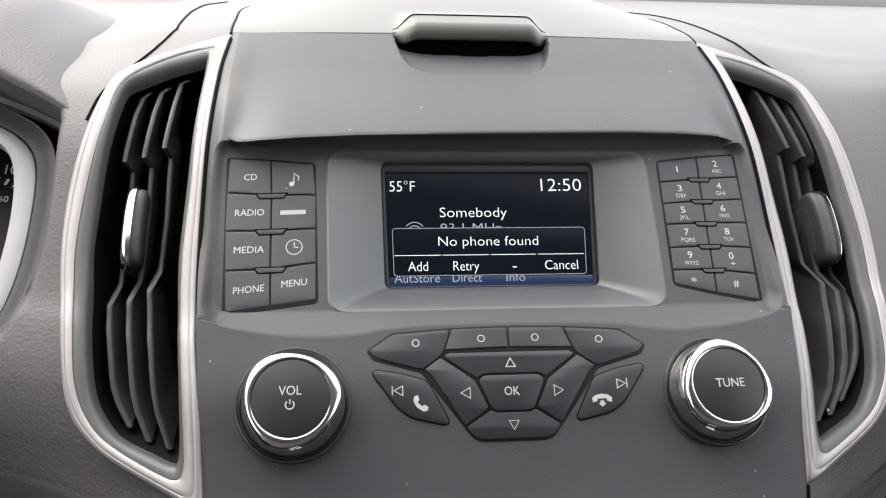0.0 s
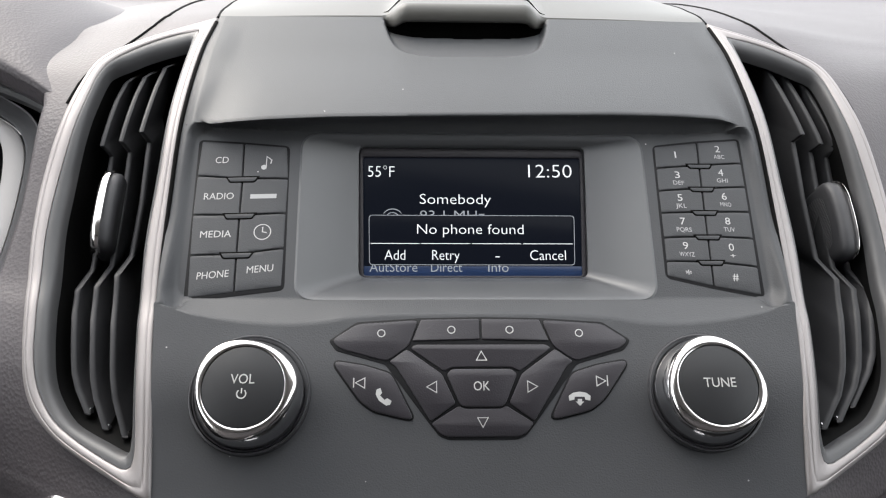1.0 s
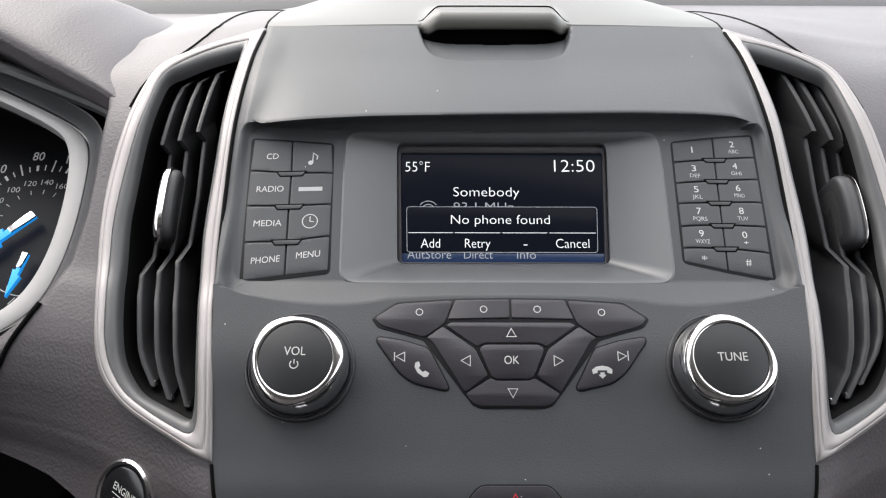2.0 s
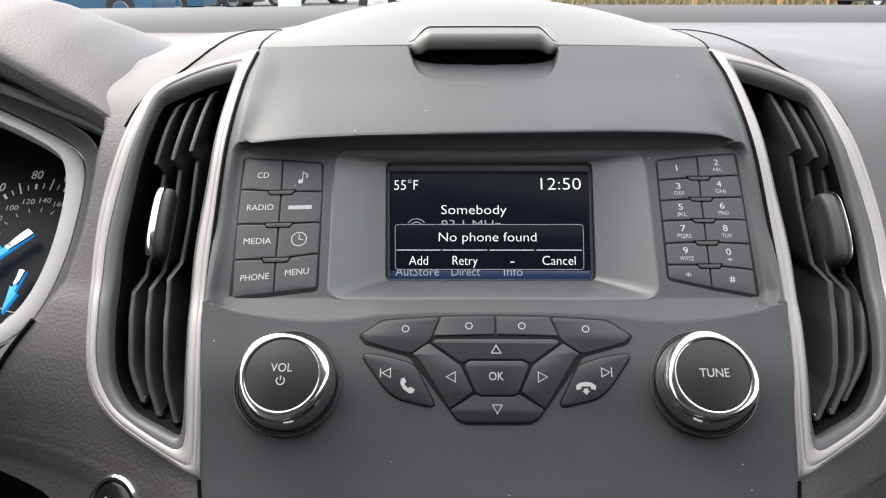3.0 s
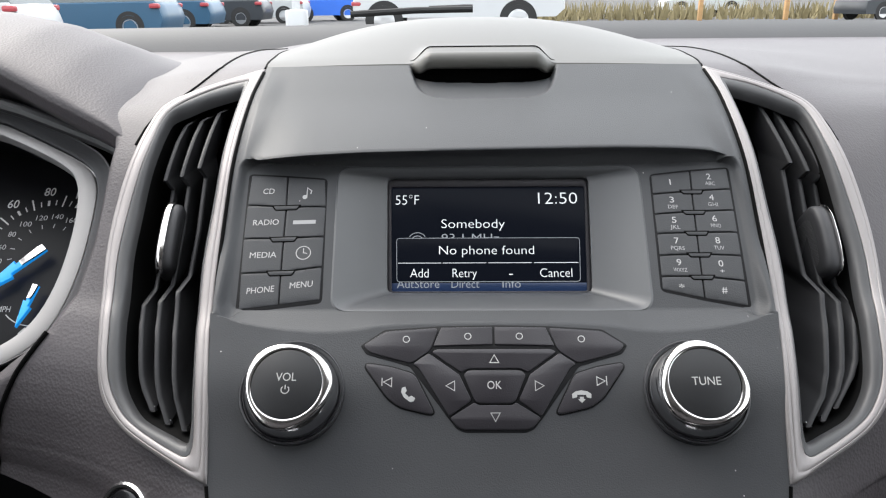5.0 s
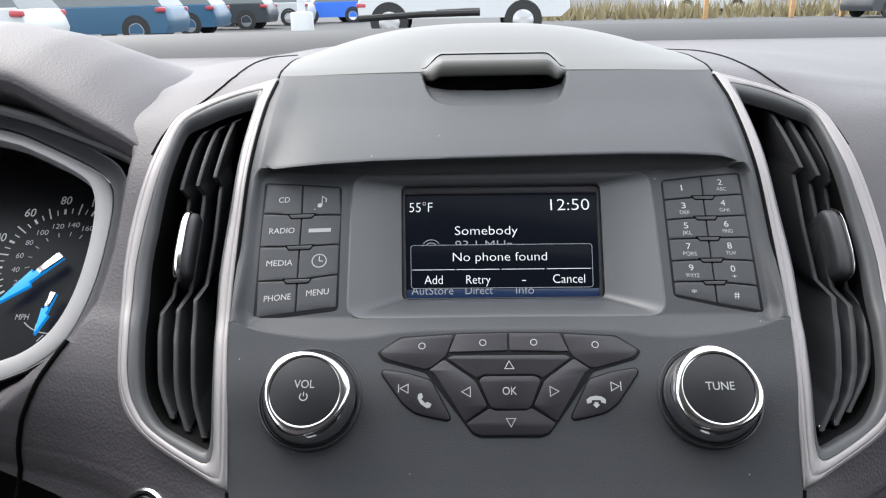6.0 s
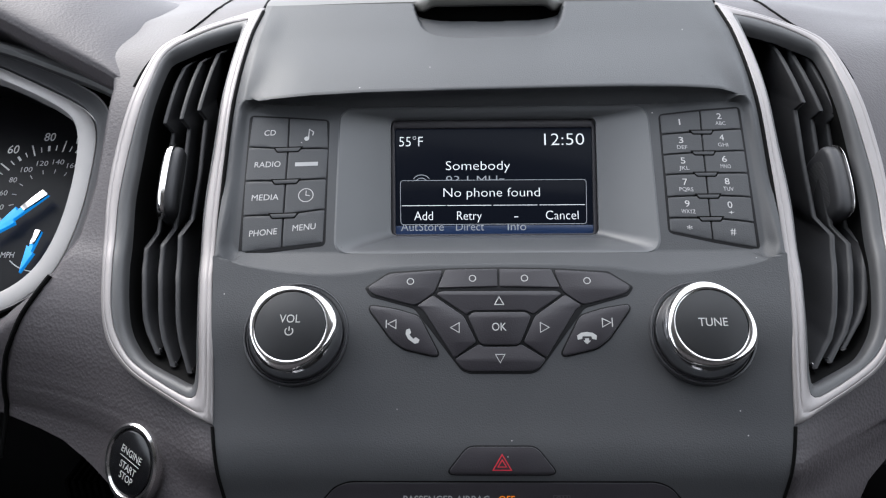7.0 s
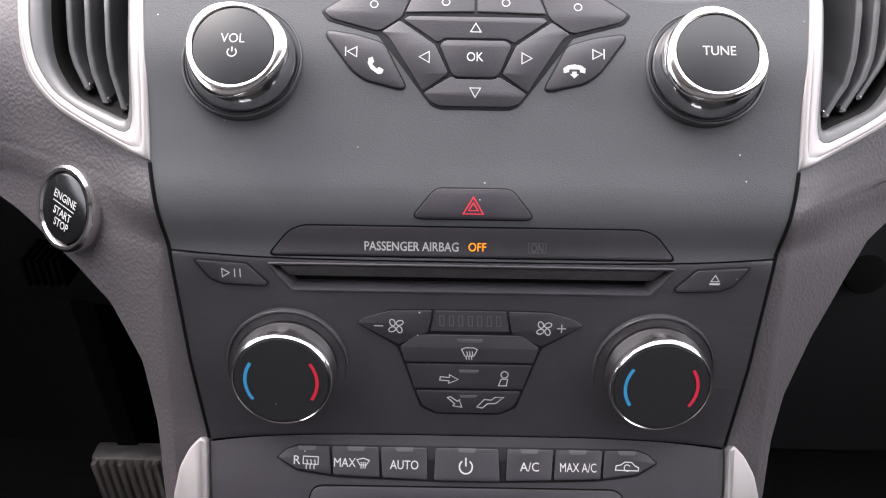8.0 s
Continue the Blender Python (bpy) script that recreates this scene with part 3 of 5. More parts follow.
for (mark, w), at, cell in zip(media_marks, media_at, key_columns(l_left, l_mid, l_right, 4)):
    k = key(PLATE, cell, 0.7, 0.7, "grey key marked " + mark if w and mark != "bar" else "", M_PANEL, bank=keybed_l)
    hh = 0.76
    tilt = -0.03 if at[1] < 60 else -0.10
    if mark == "note":
        sign(PLATE, [([(at[0] - 0.2, at[1] + 2.2), (at[0] - 0.2, at[1] - 2.8), (at[0] + 1.9, at[1] - 1.2), (at[0] + 1.6, at[1] + 0.6)], False)], hh, M_PRINT, k, 0.5, [circle(at[0] - 1.1, at[1] + 2.3, 1.15, 14)])
    elif mark == "clock":
        sign(PLATE, [(circle(at[0], at[1], 3.3), True), ([(at[0], at[1] - 2.3), (at[0], at[1]), (at[0] + 1.8, at[1] + 0.3)], False)], hh, M_PRINT, k, 0.38)
    elif mark == "bar":
        sign(PLATE, [], hh, M_GREY, k, 0.4, [[(at[0] - w / 2, at[1] - 0.9), (at[0] + w / 2, at[1] - 1.2), (at[0] + w / 2, at[1] + 0.8), (at[0] - w / 2, at[1] + 1.1)]])
    else:
        write(mark, PLATE, at[0], at[1], w, 2.9, hh, M_PRINT, k, 0.0, slant=tilt)
# the small catches between the rows
for i in (1, 2, 3):
    x, s = l_mid[i]
    catch([(x - 6.6, s - 0.5), (x + 6.6, s - 0.9), (x + 5.0, s + 1.6), (x - 5.0, s + 1.9)])

r_left = [(77.9, 7.9), (77.6, 18.7), (77.2, 29.5), (77.0, 39.8), (76.7, 51.0), (76.3, 61.4), (76.0, 67.8)]
r_mid = [(97.0, 5.6), (96.3, 17.2), (95.8, 28.3), (95.4, 39.3), (95.0, 50.4), (94.6, 61.6), (94.3, 72.2)]
r_right = [(115.2, 4.2), (115.1, 16.0), (114.9, 27.5), (114.6, 39.2), (114.2, 51.3), (113.7, 63.8), (113.2, 76.0)]
digits = [("1", ""), ("2", "ABC"), ("3", "DEF"), ("4", "GHI"), ("5", "JKL"), ("6", "MNO"), ("7", "PQRS"), ("8", "TUV"), ("9", "WXYZ"), ("0", "+"), ("*", ""), ("#", "")]
for i, ((big, small), cell) in enumerate(zip(digits, key_columns(r_left, r_mid, r_right, 6))):
    k = key(PLATE, cell, 0.7, 0.7, "", M_PANEL, bank=keybed_r)
    cx, cs = np.mean(cell, axis=0)
    cx -= 0.5
    hh = 0.76
    up = 1.3 if small else 0.0
    write(big, PLATE, cx, cs - up - (0.2 if big != "*" else -1.2), 2.1 if big not in "1*#" else (0.62 if big == "1" else 2.4), 3.1, hh, M_PRINT, k, 0.0, slant=0.04)
    if small:
        write(small, PLATE, cx + 0.1, cs + 2.3, {1: 2.2, 3: 4.6, 4: 6.2}[len(small)], 1.9 if small != "+" else 1.9, hh, M_GREY if small != "+" else M_PRINT, k, slant=0.04)
for i in range(1, 6):
    x, s = r_mid[i]
    catch([(x - 5.6, s - 0.5), (x + 5.6, s - 0.5), (x + 4.2, s + 1.7), (x - 4.2, s + 1.6)])

# the cluster of keys under the display
bed = [(-57.0, 4.8), (-46.5, -2.6), (-23, -4.2), (0, -4.6), (23, -4.2), (46.5, -2.6), (57.0, 4.8), (54.0, 9.2), (35.5, 14.6), (19.5, 35.8), (16, 40.2), (12.5, 41.6), (-12.5, 41.6), (-16, 40.2), (-19.5, 35.8), (-35.5, 14.6), (-54.0, 9.2)]
part("key_bed", slab(FACE, inset(bed, 0.4), -1, 0.25, 1.2, 0.2), M_BED, stack, "dark joints round the keys")
soft_out = [(-55.6, 5.0), (-46.1, -1.5), (-22.9, -3.1), (-26.6, 7.4), (-34.8, 13.3), (-52.6, 8.3)]
soft_in = [(-22.4, -3.2), (-0.2, -3.5), (-0.2, 5.0), (-25.9, 5.6)]
side_key = [(-27.5, 8.2), (-14.4, 17.7), (-9.4, 28.4), (-18.8, 35.0), (-31.5, 15.3), (-34.4, 13.2)]
hook_key = [(-53.5, 12.6), (-43.0, 14.3), (-33.0, 17.4), (-24.8, 33.2), (-26.4, 34.3), (-39.3, 31.3), (-44.5, 27.5), (-54.0, 14.7)]
up_key = [(-24.2, 6.5), (24.2, 6.5), (26.6, 8.1), (13.8, 17.2), (10.8, 15.5), (-10.8, 15.5), (-13.8, 17.2), (-26.6, 8.1)]
ok_key = [(-13.2, 17.8), (-10.9, 15.8), (10.9, 15.8), (13.2, 17.8), (8.6, 28.6), (6.8, 29.8), (-6.8, 29.8), (-8.6, 28.6)]
down_key = [(-8.5, 28.9), (-18.9, 35.3), (-15.8, 39.0), (-12.8, 40.3), (12.8, 40.3), (15.8, 39.0), (18.9, 35.3), (8.5, 28.9), (6.8, 30.0), (-6.8, 30.0)]
for flip in (False, True):
    m = mirrored if flip else (lambda q: q)
    g = -1 if flip else 1
    k = key(FACE, m(soft_out), 2.0, 0.85, "black key with a small ring")
    sign(FACE, [(circle(-37.0 * g, 2.4, 1.35), True)], 0.95, M_PRINT, k, 0.34)
    k = key(FACE, m(soft_in), 0.6, 0.85, "black key with a small ring")
    sign(FACE, [(circle(-10.9 * g, 1.1, 1.35), True)], 0.95, M_PRINT, k, 0.34)
    k = key(FACE, m(side_key), 0.9, 0.85, "black key with an arrow")
    sign(FACE, [([(-20.2 * g, 22.5), (-16.6 * g, 20.5), (-16.6 * g, 24.5)], True)], 0.95, M_PRINT, k, 0.36)
    part("key_bed", slab(FACE, inset(rounded(m(hook_key), 2.0), -0.45), -1, 0.12, 0, 0.1), M_BED, stack, "dark joints round the keys")
    k = key(FACE, m(hook_key), 2.2, 0.85, "black key with a white telephone mark")
    if not flip:
        sign(FACE, [([(-46.6, 19.2), (-46.6, 22.6)], False), ([(-46.0, 20.9), (-42.6, 19.2), (-42.6, 22.8)], True)], 0.95, M_PRINT, k, 0.4)
        sign(FACE, [], 0.95, M_PRINT, k, 0.4, [[(-38.3, 23.3), (-36.9, 22.8), (-36.3, 24.5), (-37.0, 25.4), (-35.4, 27.0), (-34.4, 26.4), (-32.8, 27.4), (-33.4, 28.7), (-34.8, 29.0), (-37.4, 27.2), (-38.6, 25.0)]])
    else:
        sign(FACE, [([(46.0, 18.6), (46.0, 22.4)], False), ([(45.4, 20.6), (42.0, 18.9), (42.0, 22.4)], True)], 0.95, M_PRINT, k, 0.4)
        sign(FACE, [], 0.95, M_PRINT, k, 0.4, [[(31.6, 27.6), (31.4, 25.9), (33.0, 24.8), (35.4, 24.4), (37.8, 24.8), (39.4, 25.9), (39.2, 27.6), (37.4, 27.2), (37.2, 26.2), (33.6, 26.2), (33.4, 27.2)], [(34.6, 27.0), (36.2, 27.0), (36.2, 27.9), (37.0, 27.9), (35.4, 29.4), (33.8, 27.9), (34.6, 27.9)]])
k = key(FACE, up_key, 0.9, 0.85, "black key with an arrow")
sign(FACE, [([(-1.9, 12.8), (1.9, 12.8), (0, 9.4)], True)], 0.95, M_PRINT, k, 0.36)
k = key(FACE, down_key, 1.0, 0.85, "black key with an arrow")
sign(FACE, [([(-1.9, 33.4), (1.9, 33.4), (0, 36.8)], True)], 0.95, M_PRINT, k, 0.36)
k = key(FACE, ok_key, 1.0, 1.0, "black key marked OK")
write("OK", FACE, -0.2, 22.2, 5.9, 3.2, 1.06, M_PRINT, k, 0.0)


# ---- knobs ----
def knob(surf, x, s, axis, marks, wide=False, phase=0.0):
    """A knob with a chrome ring of three soft lobes round a flat cap."""
    c = surf(x, s, 0)
    base = 23.4 if wide else 21.9
    body = part("knob", lathe(c, axis, [(base - 1.5, -2.0), (base - 1.5, 0.25), (15.0, 0.25)]), M_KEY, stack, "round knob with a chrome ring and a flat black cap")
    part("rim", lathe(c, axis, [(base, -3.0), (base, 0.4), (base - 0.25, 0.8), (base - 0.7, 0.9), (base - 1.05, 0.6), (base - 1.2, -0.4), (base - 1.3, -1.0)]), M_RIM, body, "glossy dark rim")
    lobe = lambda k: (lambda t, i: 1 + k[min(i, len(k) - 1)] * (math.cos(3 * (t - radians(phase))) + 0.08 * math.cos(6 * (t - radians(phase)))))
    if wide:
        part("skirt", lathe(c, axis, [(20.2, 0.3), (20.1, 2.0), (19.6, 6.5), (19.0, 9.2)], 108, lobe((0, 0.006, 0.014, 0.014))), M_CHROME, body, "polished skirt")
        part("ring", lathe(c, axis, [(19.0, 9.0), (19.1, 9.6), (18.8, 10.8), (18.3, 11.9), (18.0, 12.1), (17.7, 11.9), (17.65, 10.0)], 108, lobe((0.014, 0.016, 0.01, 0.004, 0, 0, 0))), M_CHROME, body, "narrow chrome ring")
        part("cap", lathe(c, axis, [(17.6, 10.0), (17.55, 11.6), (17.1, 12.0), (0, 12.2)]), M_KNOB, body, "flat black cap")
    else:
        part("skirt", lathe(c, axis, [(20.1, 0.3), (19.9, 1.4), (18.7, 5.0), (17.6, 8.2), (17.1, 8.8)], 108, lobe((0, 0.006, 0.022, 0.038, 0.042))), M_DIMCHROME, body, "polished chrome skirt, darkened for the dark it mirrors")
        part("ring", lathe(c, axis, [(16.7, 7.8), (17.4, 8.9), (17.6, 9.9), (17.4, 10.8), (16.8, 11.5), (15.8, 11.95), (14.9, 12.1), (14.35, 11.9), (14.25, 10.2)], 108, lobe((0.042, 0.05, 0.05, 0.045, 0.03, 0.013, 0.003, 0, 0))), M_CHROME, body, "lobed chrome ring")
        part("cap", lathe(c, axis, [(14.15, 10.0), (14.1, 11.5), (13.95, 11.85), (13.6, 12.0), (0, 12.2)]), M_KNOB, body, "flat black cap")
    ax = Vector(axis).normalized()
    top = Plane(c + ax * 0.01225, (1, 0, 0), ax.cross(Vector((1, 0, 0))))
    for fn in marks:
        fn(top, body)


UPPER_AXIS, LOWER_AXIS = (0, -0.715, 0.70), (0, -0.97, 0.22)


def power_mark(p, x, s, r, width, parent):
    sign(p, [(arc(x, s, r, 130, 410, 20), False), ([(x, s - r * 1.25), (x, s - r * 0.1)], False)], 0.06, M_PRINT, parent, width)


def vol_mark(p, b):
    write("VOL", p, -0.2, -2.6, 8.2, 3.3, 0.06, M_PRINT, b, 0.0)
    power_mark(p, -0.2, 2.6, 1.55, 0.42, b)


def tune_mark(p, b):
    write("TUNE", p, 0.4, -0.6, 11.4, 3.3, 0.06, M_PRINT, b, 0.0)


def heat_mark(p, b):
    sign(p, [(arc(0, 0, 13.2, 145, 215, 14), False)], 0.06, M_BLUE, b, 1.2)
    sign(p, [(arc(0, 0, 13.2, 35, -35, 14), False)], 0.06, M_ROSE, b, 1.2)


knob(FACE, -83.8, 24.5, UPPER_AXIS, [vol_mark], phase=12)
knob(FACE, 82.7, 24.4, UPPER_AXIS, [tune_mark], phase=98)
knob(FACE, -69.1, 139.4, LOWER_AXIS, [heat_mark], True, 20)
knob(FACE, 70.2, 139.4, LOWER_AXIS, [heat_mark], True, 75)

# ---- hazard switch, airbag lamp, disc slot ----
haz = [(-21.4, 79.3), (-14.6, 70.8), (-12.2, 69.5), (12.2, 69.5), (14.6, 70.8), (21.4, 79.3), (19.6, 80.6), (-19.6, 80.6)]
part("key_bed", slab(FACE, inset(rounded(haz, 2.0), -0.36), -1, 0.1, 0, 0.08), M_BED, stack, "dark joints round the keys")
k = key(FACE, haz, 2.0, 0.8, "hazard switch with a red triangle")
sign(FACE, [([(-3.6, 78.4), (3.6, 78.4), (0, 72.6)], True), ([(-1.7, 77.2), (1.7, 77.2), (0, 74.6)], True)], 1.12, M_RED, k, 0.42)

lamp_line = [(-74.4, 95.6), (-66.5, 86.0), (-61.0, 83.6), (61.0, 83.6), (66.5, 86.0), (74.4, 95.6)]
bar = part("airbag_lamp", slab(FACE, inset(lamp_line, 0.3), -1, 0.4, 2.5, 0.25), M_KEY, stack, "flush lamp bar with an amber OFF")
part("joint", slab(FACE, inset(rounded(lamp_line, 2.5), -0.35), -1, 0.12, 0, 0.08), M_GAP, bar)
write("PASSENGER AIRBAG", FACE, -22.0, 91.4, 34.2, 3.5, 0.52, M_PRINT, bar, 0.012)
write("OFF", FACE, 1.9, 91.3, 6.4, 3.3, 0.52, M_AMBER, bar, 0.0)
write("ON", FACE, 23.6, 91.3, 4.6, 3.3, 0.52, M_DIM, bar, 0.02)
sign(FACE, [([(20.4, 89.4), (26.8, 89.4), (26.8, 93.3), (20.4, 93.3)], True)], 0.52, M_DIM, bar, 0.3)

bm = bmesh.new()
line_o = rounded(slot, 1.0)
rings = [ring_of(bm, FACE, inset(line_o, -0.7), 0.36), ring_of(bm, FACE, inset(line_o, -0.35), 0.75), ring_of(bm, FACE, inset(line_o, 0.1), 0.7), ring_of(bm, FACE, inset(line_o, 1.3), -2.0), ring_of(bm, FACE, inset(line_o, 1.5), -7.0)]
for p, q in zip(rings, rings[1:]):
    bridge(bm, p, q)
mouth = part("disc_slot", bm, M_KEY, stack, "slot for discs with a bevelled frame")
part("flap", grid(lambda u, v: FACE((u * 2 - 1) * (71 - 3.6 * v), 100.0 + 4.4 * v, -1.2 - 2.2 * v), 30, 3), material("felt_flap", (0.05, 0.045, 0.047), 0.9, grain=0.9, grain_size=1500, spots=0.4, spot_size=300), mouth, "fuzzy grey dust flap")
# black sheet closes the slot, painted for the shade further in
part("gap", grid(lambda u, v: FACE((u * 2 - 1) * 72, 99.0 + 9.5 * v, -6.8), 10, 4), M_GAP, mouth)

side_switch = [(-101.5, 97.4), (-82.3, 98.7), (-74.6, 106.2), (-76.3, 107.2), (-91.0, 106.6), (-96.0, 104.6)]
for flip in (False, True):
    o = mirrored(side_switch) if flip else side_switch
    part("key_bed", slab(FACE, inset(rounded(o, 1.0), -0.5), -1, 0.62, 0, 0.08), M_BED, stack, "dark joints round the keys")
    k = key(FACE, o, 1.0, 1.5, "slanted black key marked eject" if flip else "slanted black key marked play and pause")
    if flip:
        sign(FACE, [([(87.4, 102.6), (90.4, 102.6), (88.9, 100.2)], True)], 1.56, M_PRINT, k, 0.35, [[(87.0, 103.2), (90.8, 103.2), (90.8, 103.9), (87.0, 103.9)]])
    else:
        sign(FACE, [([(-91.2, 100.6), (-91.2, 103.8), (-88.6, 102.2)], True), ([(-86.6, 100.6), (-86.6, 103.8)], False), ([(-84.6, 100.6), (-84.6, 103.8)], False)], 1.56, M_PRINT, k, 0.36)

# ---- climate keys ----
cbed = [(-43.6, 121.2), (-30.0, 115.2), (0, 114.9), (30.0, 115.2), (43.6, 121.2), (27.6, 131.2), (19.0, 156.0), (12.5, 159.2), (-12.5, 159.2), (-19.0, 156.0), (-27.6, 131.2)]
part("key_bed", slab(FACE, inset(cbed, 0.45), -1, 0.5, 1.3, 0.05), M_BED, stack, "dark joints round the keys")
fan_key = [(-42.6, 121.3), (-39.2, 118.9), (-30.0, 116.1), (-13.9, 115.8), (-15.6, 125.0), (-26.8, 130.0)]


def fan_mark(x, s):
    """Four looped blades."""
    out = []
    for a in (20, 110, 200, 290):
        c, d = math.cos(radians(a)), math.sin(radians(a))
        blade = []
        for i in range(14):
            t = 2 * math.pi * i / 14
            u, v = 1.75 + 1.35 * math.cos(t), 0.75 + 0.95 * math.sin(t)
            blade.append((x + u * c - v * d, s - u * d - v * c))
        out.append((blade, True))
    return out


for flip in (False, True):
    g = -1 if flip else 1
    k = key(FACE, mirrored(fan_key) if flip else fan_key, 1.0, 1.1, "black fan speed key")
    lines = fan_mark(-27.7 * g, 122.3) + [([(-34.2 * g - 1.7, 122.3), (-34.2 * g + 1.7, 122.3)], False)]
    if flip:
        lines.append(([(34.2, 120.6), (34.2, 124.0)], False))
    sign(FACE, lines, 1.16, M_PRINT, k, 0.36)
k = key(FACE, [(-13.3, 115.8), (13.3, 115.8), (15.2, 124.6), (-15.2, 124.6)], 0.5, 0.8, "fan speed scale with seven unlit bars")
for i in range(7):
    x = -10.6 + i * 3.53
    sign(FACE, [([(x - 0.75, 118.0), (x + 0.75, 118.0), (x + 0.85, 121.9), (x - 0.65, 121.9)], True)], 0.86, M_DIM, k, 0.3)
k = key(FACE, [(-26.4, 130.4), (-19.9, 125.4), (19.9, 125.4), (26.4, 130.4), (24.3, 136.9), (-24.3, 136.9)], 0.8, 1.3, "black key with a windscreen mark")
sign(FACE, [([(-3.0, 131.2), (-1.5, 130.5), (1.5, 130.5), (3.0, 131.2), (1.7, 133.9), (-1.7, 133.9)], True)] + [([(x, 132.0), (x + 0.3, 133.2), (x - 0.2, 134.4), (x, 135.4)], False) for x in (-1.0, 0.0, 1.0)], 1.36, M_PRINT, k, 0.34)
part("lamp", slab(FACE, [(-5.0, 127.0), (5.0, 127.0), (4.4, 128.5), (-4.4, 128.5)], 1.0, 1.36, 0.4, 0.05), M_DIM, k, "small unlit lamp")
k = key(FACE, [(-24.0, 137.3), (24.0, 137.3), (20.8, 147.8), (-20.8, 147.8)], 0.5, 1.2, "black key with an airflow mark")
sign(FACE, [([(-10.8, 142.6), (-7.4, 142.9), (-7.4, 141.7), (-4.0, 143.7), (-7.6, 145.3), (-7.5, 144.3), (-11.0, 144.0)], True), (circle(13.6, 141.4, 1.35, 14), True), ([(12.4, 143.2), (14.8, 143.2), (14.4, 146.0), (11.4, 146.0)], True)], 1.30, M_PRINT, k, 0.34)
part("lamp", slab(FACE, [(-4.0, 139.6), (4.0, 139.6), (3.4, 141.0), (-3.4, 141.0)], 0.9, 1.26, 0.4, 0.05), M_DIM, k, "small unlit lamp")
k = key(FACE, [(-20.5, 148.3), (20.5, 148.3), (17.6, 155.2), (12.2, 158.2), (-12.2, 158.2), (-17.6, 155.2)], 1.2, 1.1, "black key with an airflow mark")
sign(FACE, [([(-8.0, 151.4), (-6.8, 151.0), (-4.0, 153.0), (-3.4, 152.2), (-2.4, 155.4), (-5.8, 154.9), (-5.1, 154.0)], True), ([(3.4, 155.2), (6.2, 152.0), (9.0, 152.2), (10.2, 151.0), (13.6, 151.0), (10.6, 153.6), (7.4, 153.8), (5.6, 155.6)], True)], 1.16, M_PRINT, k, 0.34)
part("lamp", slab(FACE, [(-3.4, 150.2), (3.4, 150.2), (2.9, 151.5), (-2.9, 151.5)], 0.8, 1.16, 0.4, 0.05), M_DIM, k, "small unlit lamp")

# ---- ventilation row on the lower panel ----
vbed = [(-74.4, 8.2), (-70.5, 4.6), (-66.0, 3.0), (66.0, 3.0), (70.5, 4.6), (74.4, 8.2), (66.0, 13.2), (50.0, 15.4), (14, 16.4), (-14, 16.4), (-50.0, 15.4), (-66.0, 13.2)]
part("key_bed", slab(FOOT, vbed, 0, 1.0, 1.0, 0.1), M_BED, stack, "dark joints round the keys")
left_row = [
    ([(-73.6, 8.2), (-70.2, 5.0), (-66.0, 3.6), (-53.4, 3.6), (-52.3, 14.4), (-66.0, 12.4)], "rear"),
    ([(-52.8, 3.6), (-34.4, 3.6), (-33.4, 15.2), (-51.7, 14.5)], "max"),
    ([(-33.8, 3.6), (-15.4, 3.6), (-15.0, 15.8), (-32.8, 15.2)], "AUTO")]
right_row = [(mirrored(o), n) for (o, _), n in zip(left_row, ("recirculation", "MAX A/C", "A/C"))]
